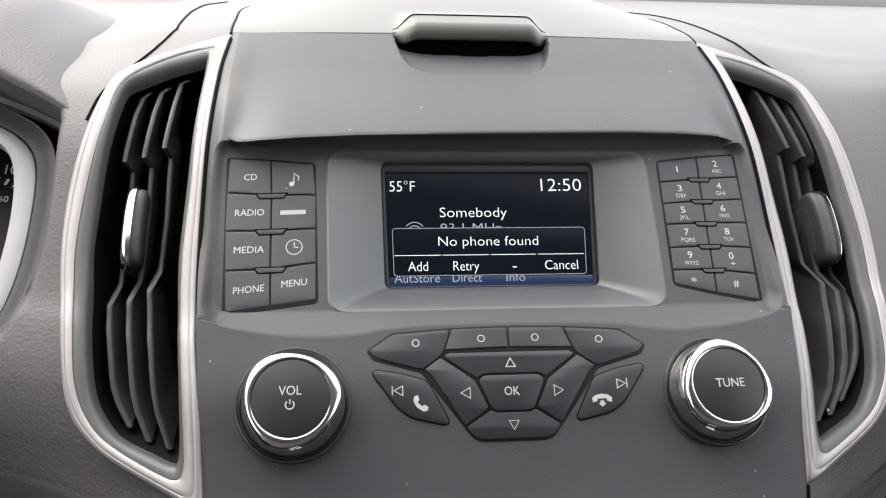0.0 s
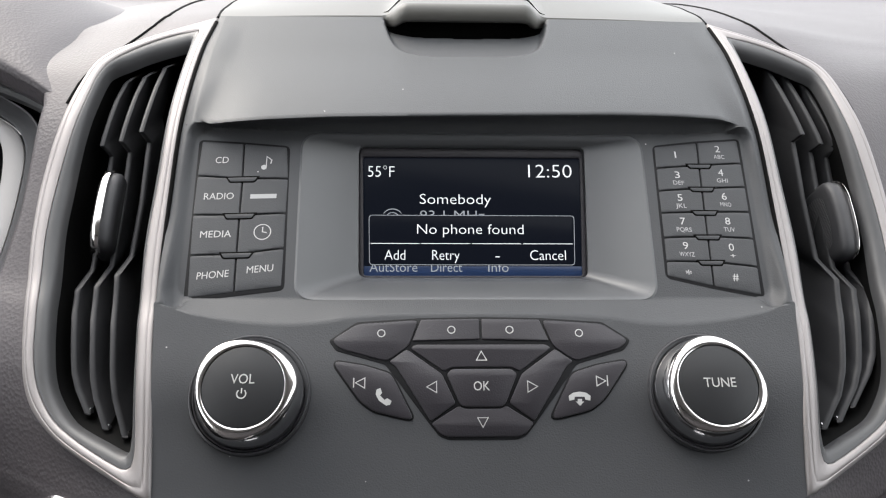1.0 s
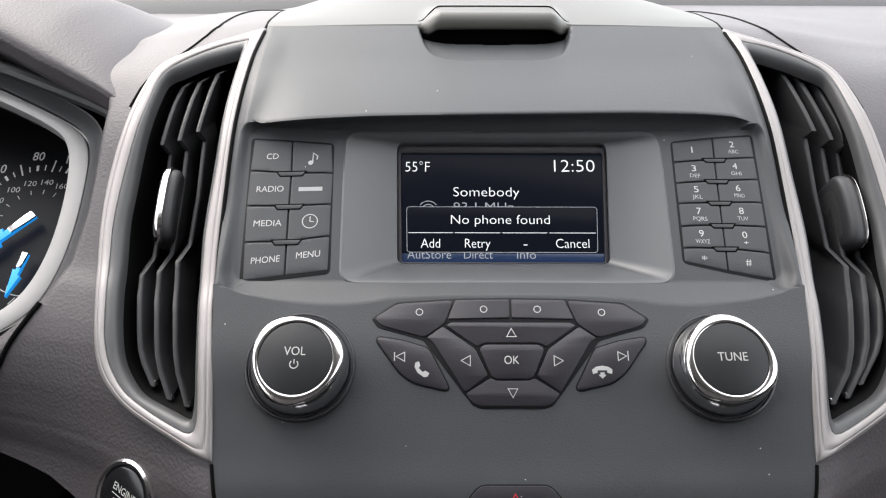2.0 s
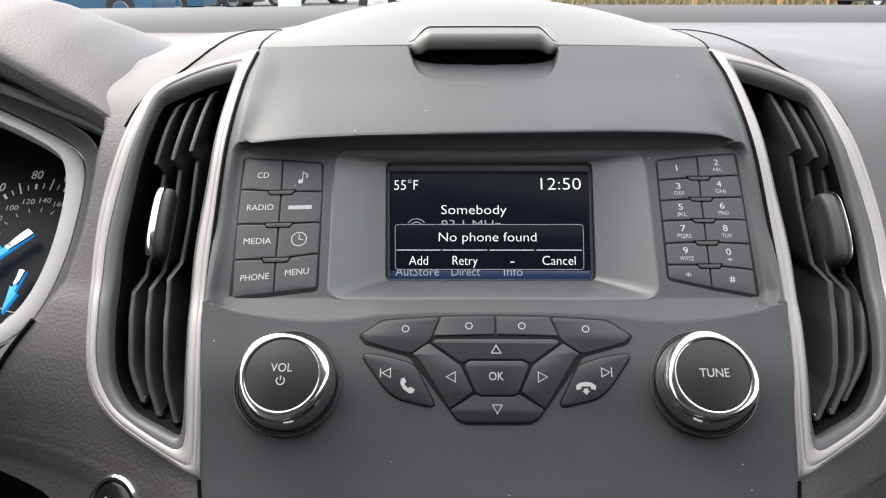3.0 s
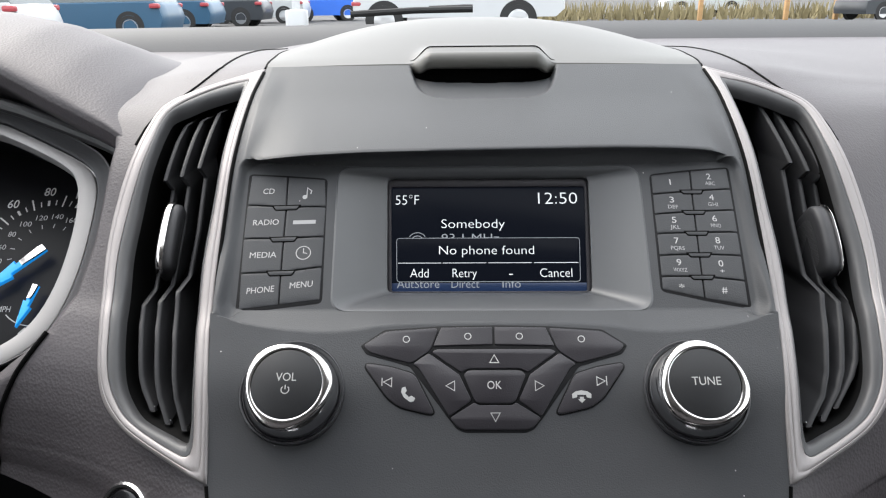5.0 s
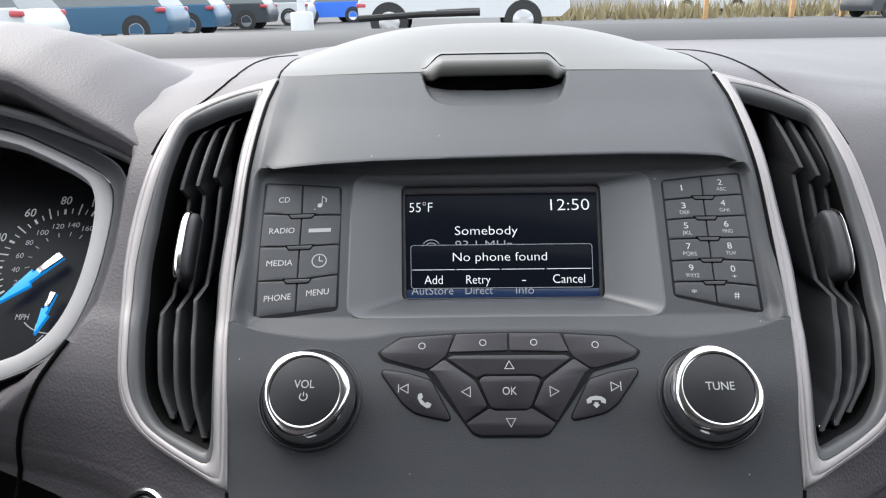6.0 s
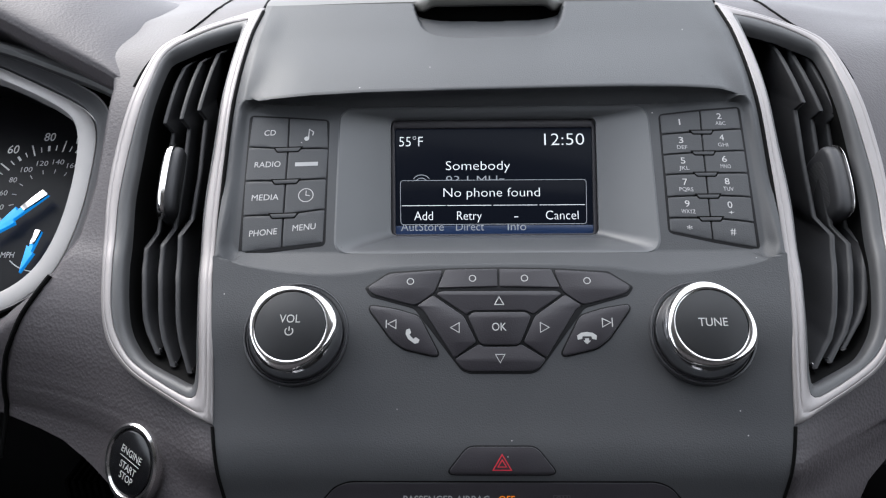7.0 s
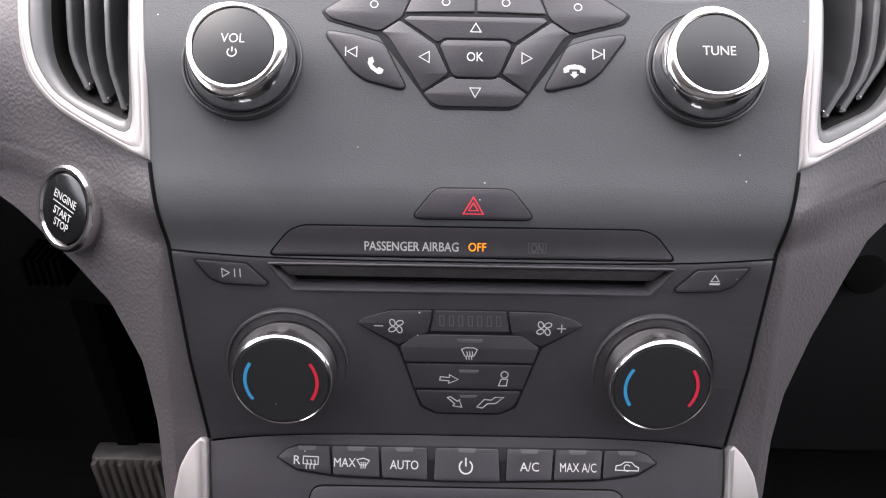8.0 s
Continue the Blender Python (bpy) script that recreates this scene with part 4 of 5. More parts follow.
for o, mark in left_row + right_row + [([(-12.4, 3.6), (12.4, 3.6), (12.9, 16.0), (-12.9, 16.0)], "power")]:
    k = key(FOOT, o, 0.8, 2.0, "black ventilation key marked " + mark if mark in ("AUTO", "A/C", "MAX A/C") else "black ventilation key")
    cx = np.mean([p[0] for p in o])
    lx = -62.2 if mark == "rear" else (62.2 if mark == "recirculation" else cx)
    part("lamp", slab(FOOT, [(lx - 3.6, 3.7), (lx + 3.6, 3.7), (lx + 3.0, 5.3), (lx - 3.0, 5.3)], 1.7, 2.06, 0.4, 0.05), M_DIM, k, "small unlit lamp")
    if mark == "rear":
        write("R", FOOT, -65.8, 9.0, 2.5, 3.2, 2.06, M_PRINT, k, 0.0)
        sign(FOOT, [([(-63.4, 7.6), (-57.6, 7.8), (-57.6, 10.6), (-63.4, 10.4)], True)] + [([(x, 8.8), (x + 0.3, 10.2), (x - 0.2, 11.4), (x, 12.3)], False) for x in (-62, -60.5, -59)], 2.06, M_PRINT, k, 0.34)
    elif mark == "max":
        write("MAX", FOOT, -47.2, 9.7, 8.4, 3.2, 2.06, M_PRINT, k, 0.0)
        sign(FOOT, [([(-42.6, 8.6), (-40.2, 8.0), (-37.8, 8.8), (-39.0, 10.6), (-41.4, 10.5)], True)] + [([(x, 9.4), (x + 0.2, 10.6), (x, 11.8)], False) for x in (-41.0, -40.2, -39.4)], 2.06, M_PRINT, k, 0.32)
    elif mark == "power":
        bm = bmesh.new()
        ribbon(bm, FOOT, arc(-0.4, 10.6, 2.5, 125, 415, 22), 0.55, 2.06)
        ribbon(bm, FOOT, [(-0.4, 7.2), (-0.4, 10.4)], 0.55, 2.06)
        part("symbol", bm, M_PRINT, k, clean=False)
    elif mark == "recirculation":
        sign(FOOT, [([(57.4, 10.8), (57.8, 9.2), (59.6, 8.9), (61.2, 7.8), (63.8, 7.9), (65.0, 9.2), (66.4, 9.8), (66.2, 11.0)], True), (arc(62.0, 10.0, 1.2, 30, 300, 10), False)], 2.06, M_PRINT, k, 0.34)
    else:
        write(mark, FOOT, cx, 10.2, {"AUTO": 11.0, "A/C": 7.4, "MAX A/C": 14.0}[mark], 3.2, 2.06, M_PRINT, k, 0.0)
tray = [(-60.0, 20.6), (-57.0, 18.6), (57.0, 18.6), (60.0, 20.6), (64.0, 60), (-64.0, 60)]
lid = part("bin_lid", slab(FOOT, tray, 0, 1.9, 3.0, 0.5), M_KEY, stack, "bin lid below the keys")
part("joint", slab(FOOT, inset(rounded(tray, 3.0), -0.6), 0, 0.95, 0, 0.1), M_GAP, lid)

# ---- display ----
disp = thing("display_screen", "small colour display showing a no-phone-found message", "screen", (0, .301, 1.1097))
part("bezel", slab(SCREEN, [(-49, -58.3), (49, -58.3), (48, -0.7), (-48, -0.7)], -3, 1.2, 3.0, 0.5, holes=[rounded([(-47.2, -54.2), (47.2, -54.2), (46.0, -1.8), (-46.0, -1.8)], 1.2)]), M_KEY, disp, "black bezel")
part("glass", slab(SCREEN, [(-48, -57), (48, -57), (47, -1.2), (-47, -1.2)], -3, 0.0, 1.0, 0.1), M_GLASS, disp, "dark display glass")
part("strip", slab(SCREEN, [(-46.2, -6.0), (46.2, -6.0), (45.8, -1.6), (-45.8, -1.6)], -1, 0.08, 0.3, 0.02), M_NAVY, disp)
write("55°F", SCREEN, -45.0, -45.4, 11.4, 4.9, 0.12, M_LIT, disp, -0.014, middle=False)
write("12:50", SCREEN, 24.6, -45.5, 19.0, 5.9, 0.12, M_LIT, disp, -0.014, middle=False)
write("Somebody", SCREEN, -22.6, -33.3, 30.6, 4.5, 0.12, M_LIT, disp, -0.014, middle=False)
pop = part("message_box", slab(SCREEN, [(-44.3, -28.3), (43.8, -28.3), (43.2, -6.5), (-43.8, -6.5)], -0.5, 0.16, 1.6, 0.02), M_GLASS, disp)
sign(SCREEN, [(rounded([(-44.2, -28.2), (43.7, -28.2), (43.1, -6.6), (-43.7, -6.6)], 1.6), True)], 0.2, M_FAINT, pop, 0.25)
write("No phone found", SCREEN, -23.7, -20.0, 45.4, 4.3, 0.22, M_LIT, pop, -0.014, middle=False)
for a, b in ((-43.3, -22.7), (-22.0, -1.2), (-0.3, 20.4), (21.4, 42.6)):
    sign(SCREEN, [([(a, -15.8), (b, -15.8)], False)], 0.22, M_LIT, pop, 0.25)
for text, x, w in (("Add", -37.4, 8.7), ("Retry", -17.3, 11.5), ("-", 9.4, 1.8), ("Cancel", 24.2, 15.2)):
    write(text, SCREEN, x, -8.7, w, 4.3, 0.22, M_LIT, pop, -0.014, middle=False)
write("93.1 MHz", SCREEN, -22.5, -26.2, 27.8, 4.2, 0.1, M_FAINT, disp, -0.008, middle=False)
sign(SCREEN, [(arc(-34.2, -26.4, 4.6, 35, 145), False), (arc(-34.2, -26.4, 3.0, 40, 140), False)], 0.12, M_FAINT, disp, 0.35)
for text, x, w in (("AutStore", -43.6, 20.0), ("Direct", -17.8, 13.1), ("Info", 6.3, 8.6)):
    write(text, SCREEN, x, -3.6, w, 4.0, 0.12, M_FAINT, disp, -0.008, middle=False)

# ---- air vents ----
# outlines in millimetres across and along the section: the curved far side, then the long near side
V_OUT = ([(121.5, 4), (144, 20.5), (161, 33.5), (171.5, 43), (176.5, 52), (180, 68), (183, 87), (185, 103), (186.2, 118), (186.3, 132), (185.3, 147), (183.3, 160), (179, 180), (175.9, 195.5), (173.3, 205.6), (169.4, 213.2), (163.2, 219), (154.5, 224), (143.3, 227.8), (133.3, 230.6), (123.8, 233.4), (115.6, 235)],
         [(115.6, 235), (116.5, 221), (118.5, 198), (121.9, 172.5), (123.9, 146), (124.4, 120), (124.4, 85), (124, 60), (123.2, 31), (121.5, 4)])
V_IN = ([(129, 17), (144, 26), (160, 39.5), (168.5, 49), (172, 58), (174, 75), (176, 91), (177.5, 106.5), (178.8, 123.5), (179, 142), (177.5, 157), (173.8, 178), (170.9, 194.6), (167.8, 204.5), (163.7, 211), (157.8, 216.7), (149, 220.8), (139, 224), (131, 226), (126.8, 226.6), (124.2, 224.8)],
        [(124.2, 224.8), (123.4, 220), (123.9, 213), (124.6, 206), (125.6, 196), (127.2, 183), (129.6, 164), (131, 145), (131, 128), (130.2, 108), (130, 92), (130, 70), (129.6, 54), (129, 36), (128.6, 22), (129, 17)])
V_DARK = ([(132.6, 26.5), (149, 37.5), (160, 46.5), (167.2, 52.5), (169.3, 58), (170.8, 73), (172, 91), (172.6, 105), (173, 122), (173, 140), (170.8, 158), (167.5, 179), (165, 192), (162, 203), (157.5, 210), (151, 215.5), (143, 218), (136, 219.5), (130, 220.9), (127.4, 220.8), (126.7, 219)],
          [(126.7, 219), (126.6, 212), (127.2, 203), (128.8, 186), (131, 168), (133.4, 143.5), (133.3, 122), (132.5, 100), (132.4, 80), (132, 55), (131.9, 38), (132.6, 26.5)])
# front edges of the first and the last slat of either vent
SLATS = {-1: ([(141.5, 35.6), (144.5, 38.6), (145.6, 53), (146.9, 83), (144.4, 92), (143.6, 123), (144.2, 148), (146.8, 153), (144.8, 166), (141.7, 184), (139.8, 195), (137.4, 204.6), (132.1, 216)],
              [(159.6, 48.4), (162.1, 52.5), (163.8, 65), (165.2, 93.6), (162.4, 102), (161.6, 131), (161.8, 157), (163.8, 162), (162.2, 171), (158.6, 189), (156.6, 198), (154, 204), (149, 211.3)]),
         1: ([(146.5, 31.6), (150.7, 34.7), (152.6, 48), (156, 82.5), (155.2, 90), (154.0, 120), (153.8, 150), (155.8, 156), (152.4, 170), (149, 184), (146.1, 195.2), (142.1, 205), (133.3, 214.8)],
             [(164.4, 44.4), (168.6, 47.1), (169.9, 63), (173.8, 93), (172.6, 101), (171.4, 130), (170.2, 158), (171.3, 163.4), (168.4, 173), (165.4, 184), (163.0, 192), (158.7, 199.3), (148.6, 210.1)])}


def outline(pair, n=(110, 70)):
    """A closed line of two joined stretches, each cut evenly."""
    a, b = (resample(smooth_line(q, 8), k) for q, k in zip(pair, n))
    return a + b[1:-1]


def finer(rows, n=6):
    a = np.array(rows, float)
    return [tuple(a[i] * (1 - k / n) + a[i + 1] * k / n) for i in range(len(a) - 1) for k in range(n)] + [tuple(a[-1])]


TAB_AT = {-1: (156.0, 125), 1: (166.5, 129)}


def vent(side):
    v = thing("air_vent", "tall air vent with black slats and a satin silver surround", "air vent", SIDE(side * 150, 234, 0), "air vents")
    at = lambda x, s, h=0.0: SIDE(side * x, s, h)
    outer, inner, deep = outline(V_OUT), outline(V_IN), outline(V_DARK)
    mix = lambda a, b, t: [(p[0] * (1 - t) + q[0] * t, p[1] * (1 - t) + q[1] * t) for p, q in zip(a, b)]
    bm = bmesh.new()
    rings = [ring_of(bm, at, mix(outer, inner, t), h) for t, h in ((0.0, -2.5), (0.0, 0.1), (0.05, 0.7), (0.16, 1.15), (0.34, 1.3), (0.40, 1.0), (0.46, 1.25), (0.7, 1.2), (0.92, 0.8), (1.0, 0.3), (1.0, -1.5))]
    for p, q in zip(rings, rings[1:]):
        bridge(bm, p, q)
    part("surround", bm, M_SILVER, v, "satin silver surround", sharp=50)
    bm = bmesh.new()
    rings = [ring_of(bm, at, mix(inner, deep, t), h) for t, h in ((0.015, -0.6), (0.05, 0.15), (0.25, 0.1), (0.45, -0.3), (0.65, -1.0), (0.82, -2.2), (0.94, -4.0), (1.0, -7.0))]
    for a, b in zip(rings, rings[1:]):
        bridge(bm, a, b)
    part("bezel", bm, M_BEZEL, v, "grey rounded bezel")
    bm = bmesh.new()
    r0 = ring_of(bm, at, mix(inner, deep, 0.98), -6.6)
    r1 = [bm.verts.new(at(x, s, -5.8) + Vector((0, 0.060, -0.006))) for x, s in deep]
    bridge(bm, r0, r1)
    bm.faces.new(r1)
    part("duct", bm, M_VOID, v, "duct with its shade put in as black")
    lean = Vector((-0.07, 0.995, -0.03))
    first, last = (np.array(q, float) for q in SLATS[side])
    back = [0, 0, 0, 0, 10.5, 10.5, 10.5, 0, 0, 0, 0, 0, 0]
    for t in (0.0, 0.5, 1.0):
        line = first * (1 - t) + last * t
        line[:, 1] += 1.6 * math.sin(math.pi * t)
        edge = finer([(x, s, k) for (x, s), k in zip(line, back)])
        bm = bmesh.new()
        prev = None
        for x, s, k in edge:
            f = at(x, s, -9.0) + lean * k * 0.001
            q = [f + lean * 0.0016 + Vector((-0.0013, 0, 0)), f + lean * 0.0004 + Vector((-0.0010, 0, 0)), f + Vector((-0.0004, 0, 0)), f + Vector((0.0004, 0, 0)), f + lean * 0.0004 + Vector((0.0010, 0, 0)), f + lean * 0.0016 + Vector((0.0013, 0, 0)), f + lean * (0.036 - k * 0.001) + Vector((0.0009, 0, 0)), f + lean * (0.036 - k * 0.001) + Vector((-0.0009, 0, 0))]
            q = [bm.verts.new(p) for p in q]
            if prev:
                bridge(bm, prev, q)
            else:
                bm.faces.new(q)
            prev = q
        bm.faces.new(prev)
        slat = part("slat", bm, M_SLAT, v, sharp=50)
        x, s, k = edge[-1]
        part("pin", lathe(at(x, s, -9.0) + Vector((0, 0.002, -0.001)), (0, -1, 0.2), [(0, -2), (1.6, -1.2), (1.9, 0), (1.2, 1.4), (0, 1.8)], 16), M_DIMCHROME, slat, "small shiny pivot pin")
    # thumb tab
    d_up = (at(157, 100, -9) - at(157, 156, -9)).normalized()
    d_out = Vector((0.07, -0.80, 0.0))
    d_out = (d_out - d_up * d_out.dot(d_up)).normalized()
    d_side = d_up.cross(d_out).normalized()
    mid = at(*TAB_AT[side], -4.0) - d_out * 0.0093
    if d_side.x * side < 0:
        d_side = -d_side
    shape = [(-15, 16), (-10, 19.0), (3, 20.0), (7.2, 15), (8.6, 6), (8.6, -8), (7.2, -15.5), (3.5, -18.5), (-10, -18.0), (-15, -15)]
    shape = rounded(shape, 4, 4)
    P = Plane(mid, d_out, d_up)
    bm = bmesh.new()
    rings = []
    for w, g in ((-4.4, 3.2), (-4.0, 1.6), (-2.9, 0.4), (-1.4, 0), (1.6, 0), (3.0, 0.4), (4.0, 1.6), (4.4, 3.2)):
        rings.append([bm.verts.new(mid + (d_out * a + d_up * b + d_side * w) * 0.001) for a, b in inset([(a, b) for a, b in shape], g)])
    for a, b in zip(rings, rings[1:]):
        bridge(bm, a, b)
    bm.faces.new(rings[0])
    bm.faces.new(rings[-1])
    tab = part("tab", bm, M_FRAME, v, "thumb tab with a chrome edge")
    w0 = 0.0 if side < 0 else 1.9
    lip = smooth_line([(2.4, 20.4), (6.2, 17.6), (8.6, 12), (9.3, 4), (9.3, -6), (8.4, -13), (6.4, -17.0), (3.4, -18.9)], 6)
    bm = bmesh.new()
    prev = None
    k = len(lip)
    for i, (a, b) in enumerate(lip):
        z = math.sin(math.pi * (0.12 + 0.76 * i / (k - 1)))
        sect = [(w0, -0.4), (w0 + 0.3, 0.7 * z), (max(1.7, w0 + 0.5), 0.8 * z * (1 if side < 0 else 0.6)), (2.6, 0.5 * z), (3.7, -0.5), (4.6, -2.2), (4.7, -4.6)]
        q = [bm.verts.new(mid + (d_out * (a + o) + d_up * b + d_side * w * (0.75 + 0.25 * z)) * 0.001) for w, o in sect]
        if prev:
            bridge(bm, prev, q)
        else:
            bm.faces.new(q)
        prev = q
    bm.faces.new(prev)
    part("edge", bm, M_CHROME, tab, "chrome front edge")
    grip = material("knurled_grip", (0.06, 0.06, 0.062), 0.45, grain=1.0, grain_size=900, cells=True, regular=True)
    for w in (-4.45, 4.45):
        bm = bmesh.new()
        pts = rounded([(-11.5, 12.5), (-3, 14), (1.2, 11.5), (2.6, 0), (1.2, -10.5), (-3.4, -13), (-11.5, -12)], 2.0)
        bm.faces.new([bm.verts.new(mid + (d_out * a + d_up * b + d_side * w) * 0.001) for a, b in pts])
        part("grip", bm, grip, tab, "finely knurled grip")
    return v


vent(-1)
vent(1)

# ---- dashboard shell ----
SKIN = Section([(1.00, 1.190), (.80, 1.194), (.62, 1.202), (.50, 1.2085), (.44, 1.2085), (.404, 1.205), (.367, 1.189), (.331, 1.166), (.303, 1.138), (.277, 1.112), (.2635, 1.102), (.2495, 1.0885), (.238, 1.0735), (.2275, 1.0595), (.2195, 1.0495), (.2165, 1.0430), (.2158, 1.0320), (.2130, 1.0245), (.2065, 1.0035), (.199, .980), (.192, .958), (.17, .90), (.15, .83), (.14, .75)])
ZERO = float(SKIN.l[5 * 14])
FAR = Section([(1.00, 1.190), (.80, 1.192), (.60, 1.192), (.48, 1.187), (.445, 1.178), (.425, 1.165), (.405, 1.14), (.390, 1.115), (.380, 1.09), (.372, 1.065), (.37, 1.04), (.37, 1.0), (.372, .96), (.38, .92), (.385, .86), (.39, .75)])
reach_l = table([(252, 330), (258, 300), (263, 260), (269, 204), (275, 186), (281, 173), (287, 158), (297, 141), (317, 128), (342, 123.5), (420, 120), (600, 112)])
reach_r = table([(244, 700), (250, 300), (256, 215), (264, 176), (272, 156.5), (285, 146), (304, 134), (325, 124.5), (345, 121), (420, 118), (600, 112)])


side_fall = table([(0, .40), (190, .40), (200, .41), (210, .43), (220, .46), (230, .495), (240, .53), (250, .575), (260, .615), (270, .625), (278, .61), (290, .585), (330, .55)])


side_ease = table([(214, 0), (224, .0004), (232, .0012), (240, .0024), (246, .0029), (252, .0022), (258, .0002), (263, -.0016), (271, -.0020), (282, -.0017), (293, -.0012), (320, 0)])


def shell_place(x, s):
    """x in millimetres with its sign, s from the panel's upper edge along the skin."""
    ax = abs(x)
    a = SKIN.line(s + ZERO)
    k = side_fall(s) if s > 0 else 0.40 * ease(-350, 0, s)
    y, z = a[0] + side_ease(s) * ease(118, 142, ax) + k * max(0, min(ax, 330) - 116) * .001, a[1]
    z -= 0.00022 * max(0, ax - 120) * (1 - ease(0, 60, s)) * (1 - ease(30, 200, -s)) * 0.5
    if x > 0:
        t = (s + ZERO) / float(SKIN.l[-1]) * float(FAR.l[-1]) if s < 0 else ZERO * FAR.l[-1] / SKIN.l[-1] + s * 0.72
        f = FAR.line(t)
        w = ease(172, 330, ax)
        return Vector((x * .001, y * (1 - w) + f[0] * w, z * (1 - w) + f[1] * w))
    w = ease(170, 290, ax)
    if s < 0:
        return Vector((x * .001, y, z - 0.012 * w))
    return Vector((x * .001, y - 0.02 * w * ease(0, 60, s), z - 0.012 * w * (1 - ease(0, 60, s))))


POD = Plane((0, .442, 1.1238), (1, 0, 0), (0, .748, .664))
POD_LINE = [(-285, 21), (-248, 5), (-212, -11), (-204, -18), (-201.5, -28), (-200.5, -55), (-200, -85), (-203, -112), (-210, -129), (-221, -143), (-240, -154), (-300, -166), (-450, -166), (-530, -60), (-480, 30), (-380, 46)]


POD_ROLL = inset(POD_LINE, -7.0)


def left_place(x, s):
    """The driver's side, rolling back into the well of the instruments."""
    p = shell_place(x, s)
    q = p - POD.o
    d = away(q.dot(POD.u) * 1000, q.dot(POD.v) * 1000, POD_ROLL) if s > -30 else -1.0
    if d > 0:
        p.y += 0.0004 * min(d, 16.0) ** 2
        p.z -= 0.00008 * min(d, 16.0) ** 2
    return p, d


hole = inset(outline(V_OUT, (70, 40)), 1.8)


def shell(side):
    """Top, front and the part round the vent."""
    xs = [100 + 2.0 * i for i in range(76)] + [250 + 6.0 * i for i in range(1, 76)]
    ss = [-590 + 30 * i for i in range(15)] + [-140 + 10 * i for i in range(14)] + [0 + 2.0 * i for i in range(121)]
    bm = bmesh.new()
    deep = {}
    rows = []
    for j, s in enumerate(ss):
        row = []
        for i, x in enumerate(xs):
            p, d = (shell_place(x, s), -1.0) if side > 0 else left_place(-x, s)
            deep[j, i] = d
            row.append(bm.verts.new(p))
        rows.append(row)
    for j in range(len(ss) - 1):
        for i in range(len(xs) - 1):
            xm, sm = (xs[i] + xs[i + 1]) / 2, (ss[j] + ss[j + 1]) / 2
            if within(xm, sm, hole):
                continue
            if (sm < -6 and xm < 112) or (sm >= -6 and xm < (face_edge(sm - 173.8) if sm > 165 else 122.0) - 2.5):
                continue
            if deep[j, i] > 17 or (side < 0 and xm > 206 and 20 < sm < 104):
                continue
            bm.faces.new((rows[j][i], rows[j + 1][i], rows[j + 1][i + 1], rows[j][i + 1]))
    bmesh.ops.delete(bm, geom=[q for q in bm.verts if not q.link_faces], context="VERTS")
    return bm


def flank(side):
    """Below the vent: the skin runs to its rounded edge and folds back into the footwell."""
    reach = reach_r if side > 0 else reach_l

    def place(u, v):
        s = 240 + 360 * v ** 1.5
        lo, lim = face_edge(s - 173.8) - 2.5, reach(s)
        if u <= 0.7:
            t = u / 0.7
            return shell_place(side * (lo + (lim - lo) * t), s)
        d = (u - 0.7) / 0.3 * 46
        return shell_place(side * lim, s) + Vector((side * (0.0030 * (1 - math.exp(-d / 4.0))), 0.0007 * d + 0.0045 * d * (d / 46) ** 0.5, -0.0004 * d))
    return grid(place, 70, 110)


dash = thing("dashboard", "dark grey grained dashboard with soft rounded top", "dashboard", (0, 0.6, 0.9), kind="structure")
part("passenger_side", shell(1), M_SKIN, dash, sharp=60)
part("driver_side", shell(-1), M_SKIN, dash, sharp=60)
part("console_side", flank(-1), M_SKIN, dash, sharp=60)
part("console_side", flank(1), M_SKIN, dash, sharp=60)


part("rear_top", grid(lambda u, v: Vector(((u * 2 - 1) * .114, .56 + .44 * v, float(np.interp(.56 + .44 * v, SKIN.c[::-1, 0], SKIN.c[::-1, 1])) - .0015)), 6, 16), M_SKIN, dash)


# domed cap over the middle
cap_half = table([(.40, .1214), (.44, .1245), (.50, .1305), (.58, .137), (.66, .139), (.72, .134), (.78, .120)])


def cap_place(u, v):
    y = 0.4055 + 0.36 * v
    w = cap_half(y)
    x = (u * 2 - 1) * w
    t = min(1, v / 0.42)
    zc = 1.2078 + 0.0212 * math.sin(t * math.pi / 2) - 0.034 * ease(0.42, 1.0, v)
    rim = float(np.interp(y, SKIN.c[::-1, 0], SKIN.c[::-1, 1])) + 0.0006
    arch = (zc - rim) * abs(u * 2 - 1) ** 2.4
    bump = 0.0068 * (1 - ease(29, 40.5, abs(x) * 1000)) * (1 - ease(0.02, 0.10, v))
    return Vector((x, y - bump * 0.9, zc - arch + bump))


cap = part("cap", grid(cap_place, 70, 60), M_CAP, dash, "smooth domed cap over the centre stack")
for g in (0, 1):
    part("cap_edge", tube([cap_place(g, v / 30) + Vector((0.0006 if g else -0.0006, 0, -0.0006)) for v in range(31)], 0.0010), M_GAP, dash)
nose = smooth_line([(0, 0), (-.0022, -.0004), (-.0044, -.0017), (-.0058, -.0042), (-.0058, -.0068), (-.0042, -.0088), (.004, -.0096)], 3)


def cap_lip(u, v):
    """The cap's front edge: thin at the sides, a rounded finger grip in the middle."""
    p = cap_place(u, 0)
    w = 1 - ease(33, 41, abs(p.x) * 1000)
    y, z = (np.interp(v * (len(nose) - 1), range(len(nose)), nose[:, i]) for i in (0, 1))
    thin = (0.003 * v * v - 0.0012 * math.sin(v * 3.14), -0.0052 * v)
    return p + Vector((0, thin[0] * (1 - w) + y * w, thin[1] * (1 - w) + z * w))


part("cap_lip", grid(cap_lip, 110, 18), M_CAP, dash, "rounded grip at the cap's front edge", sharp=60)
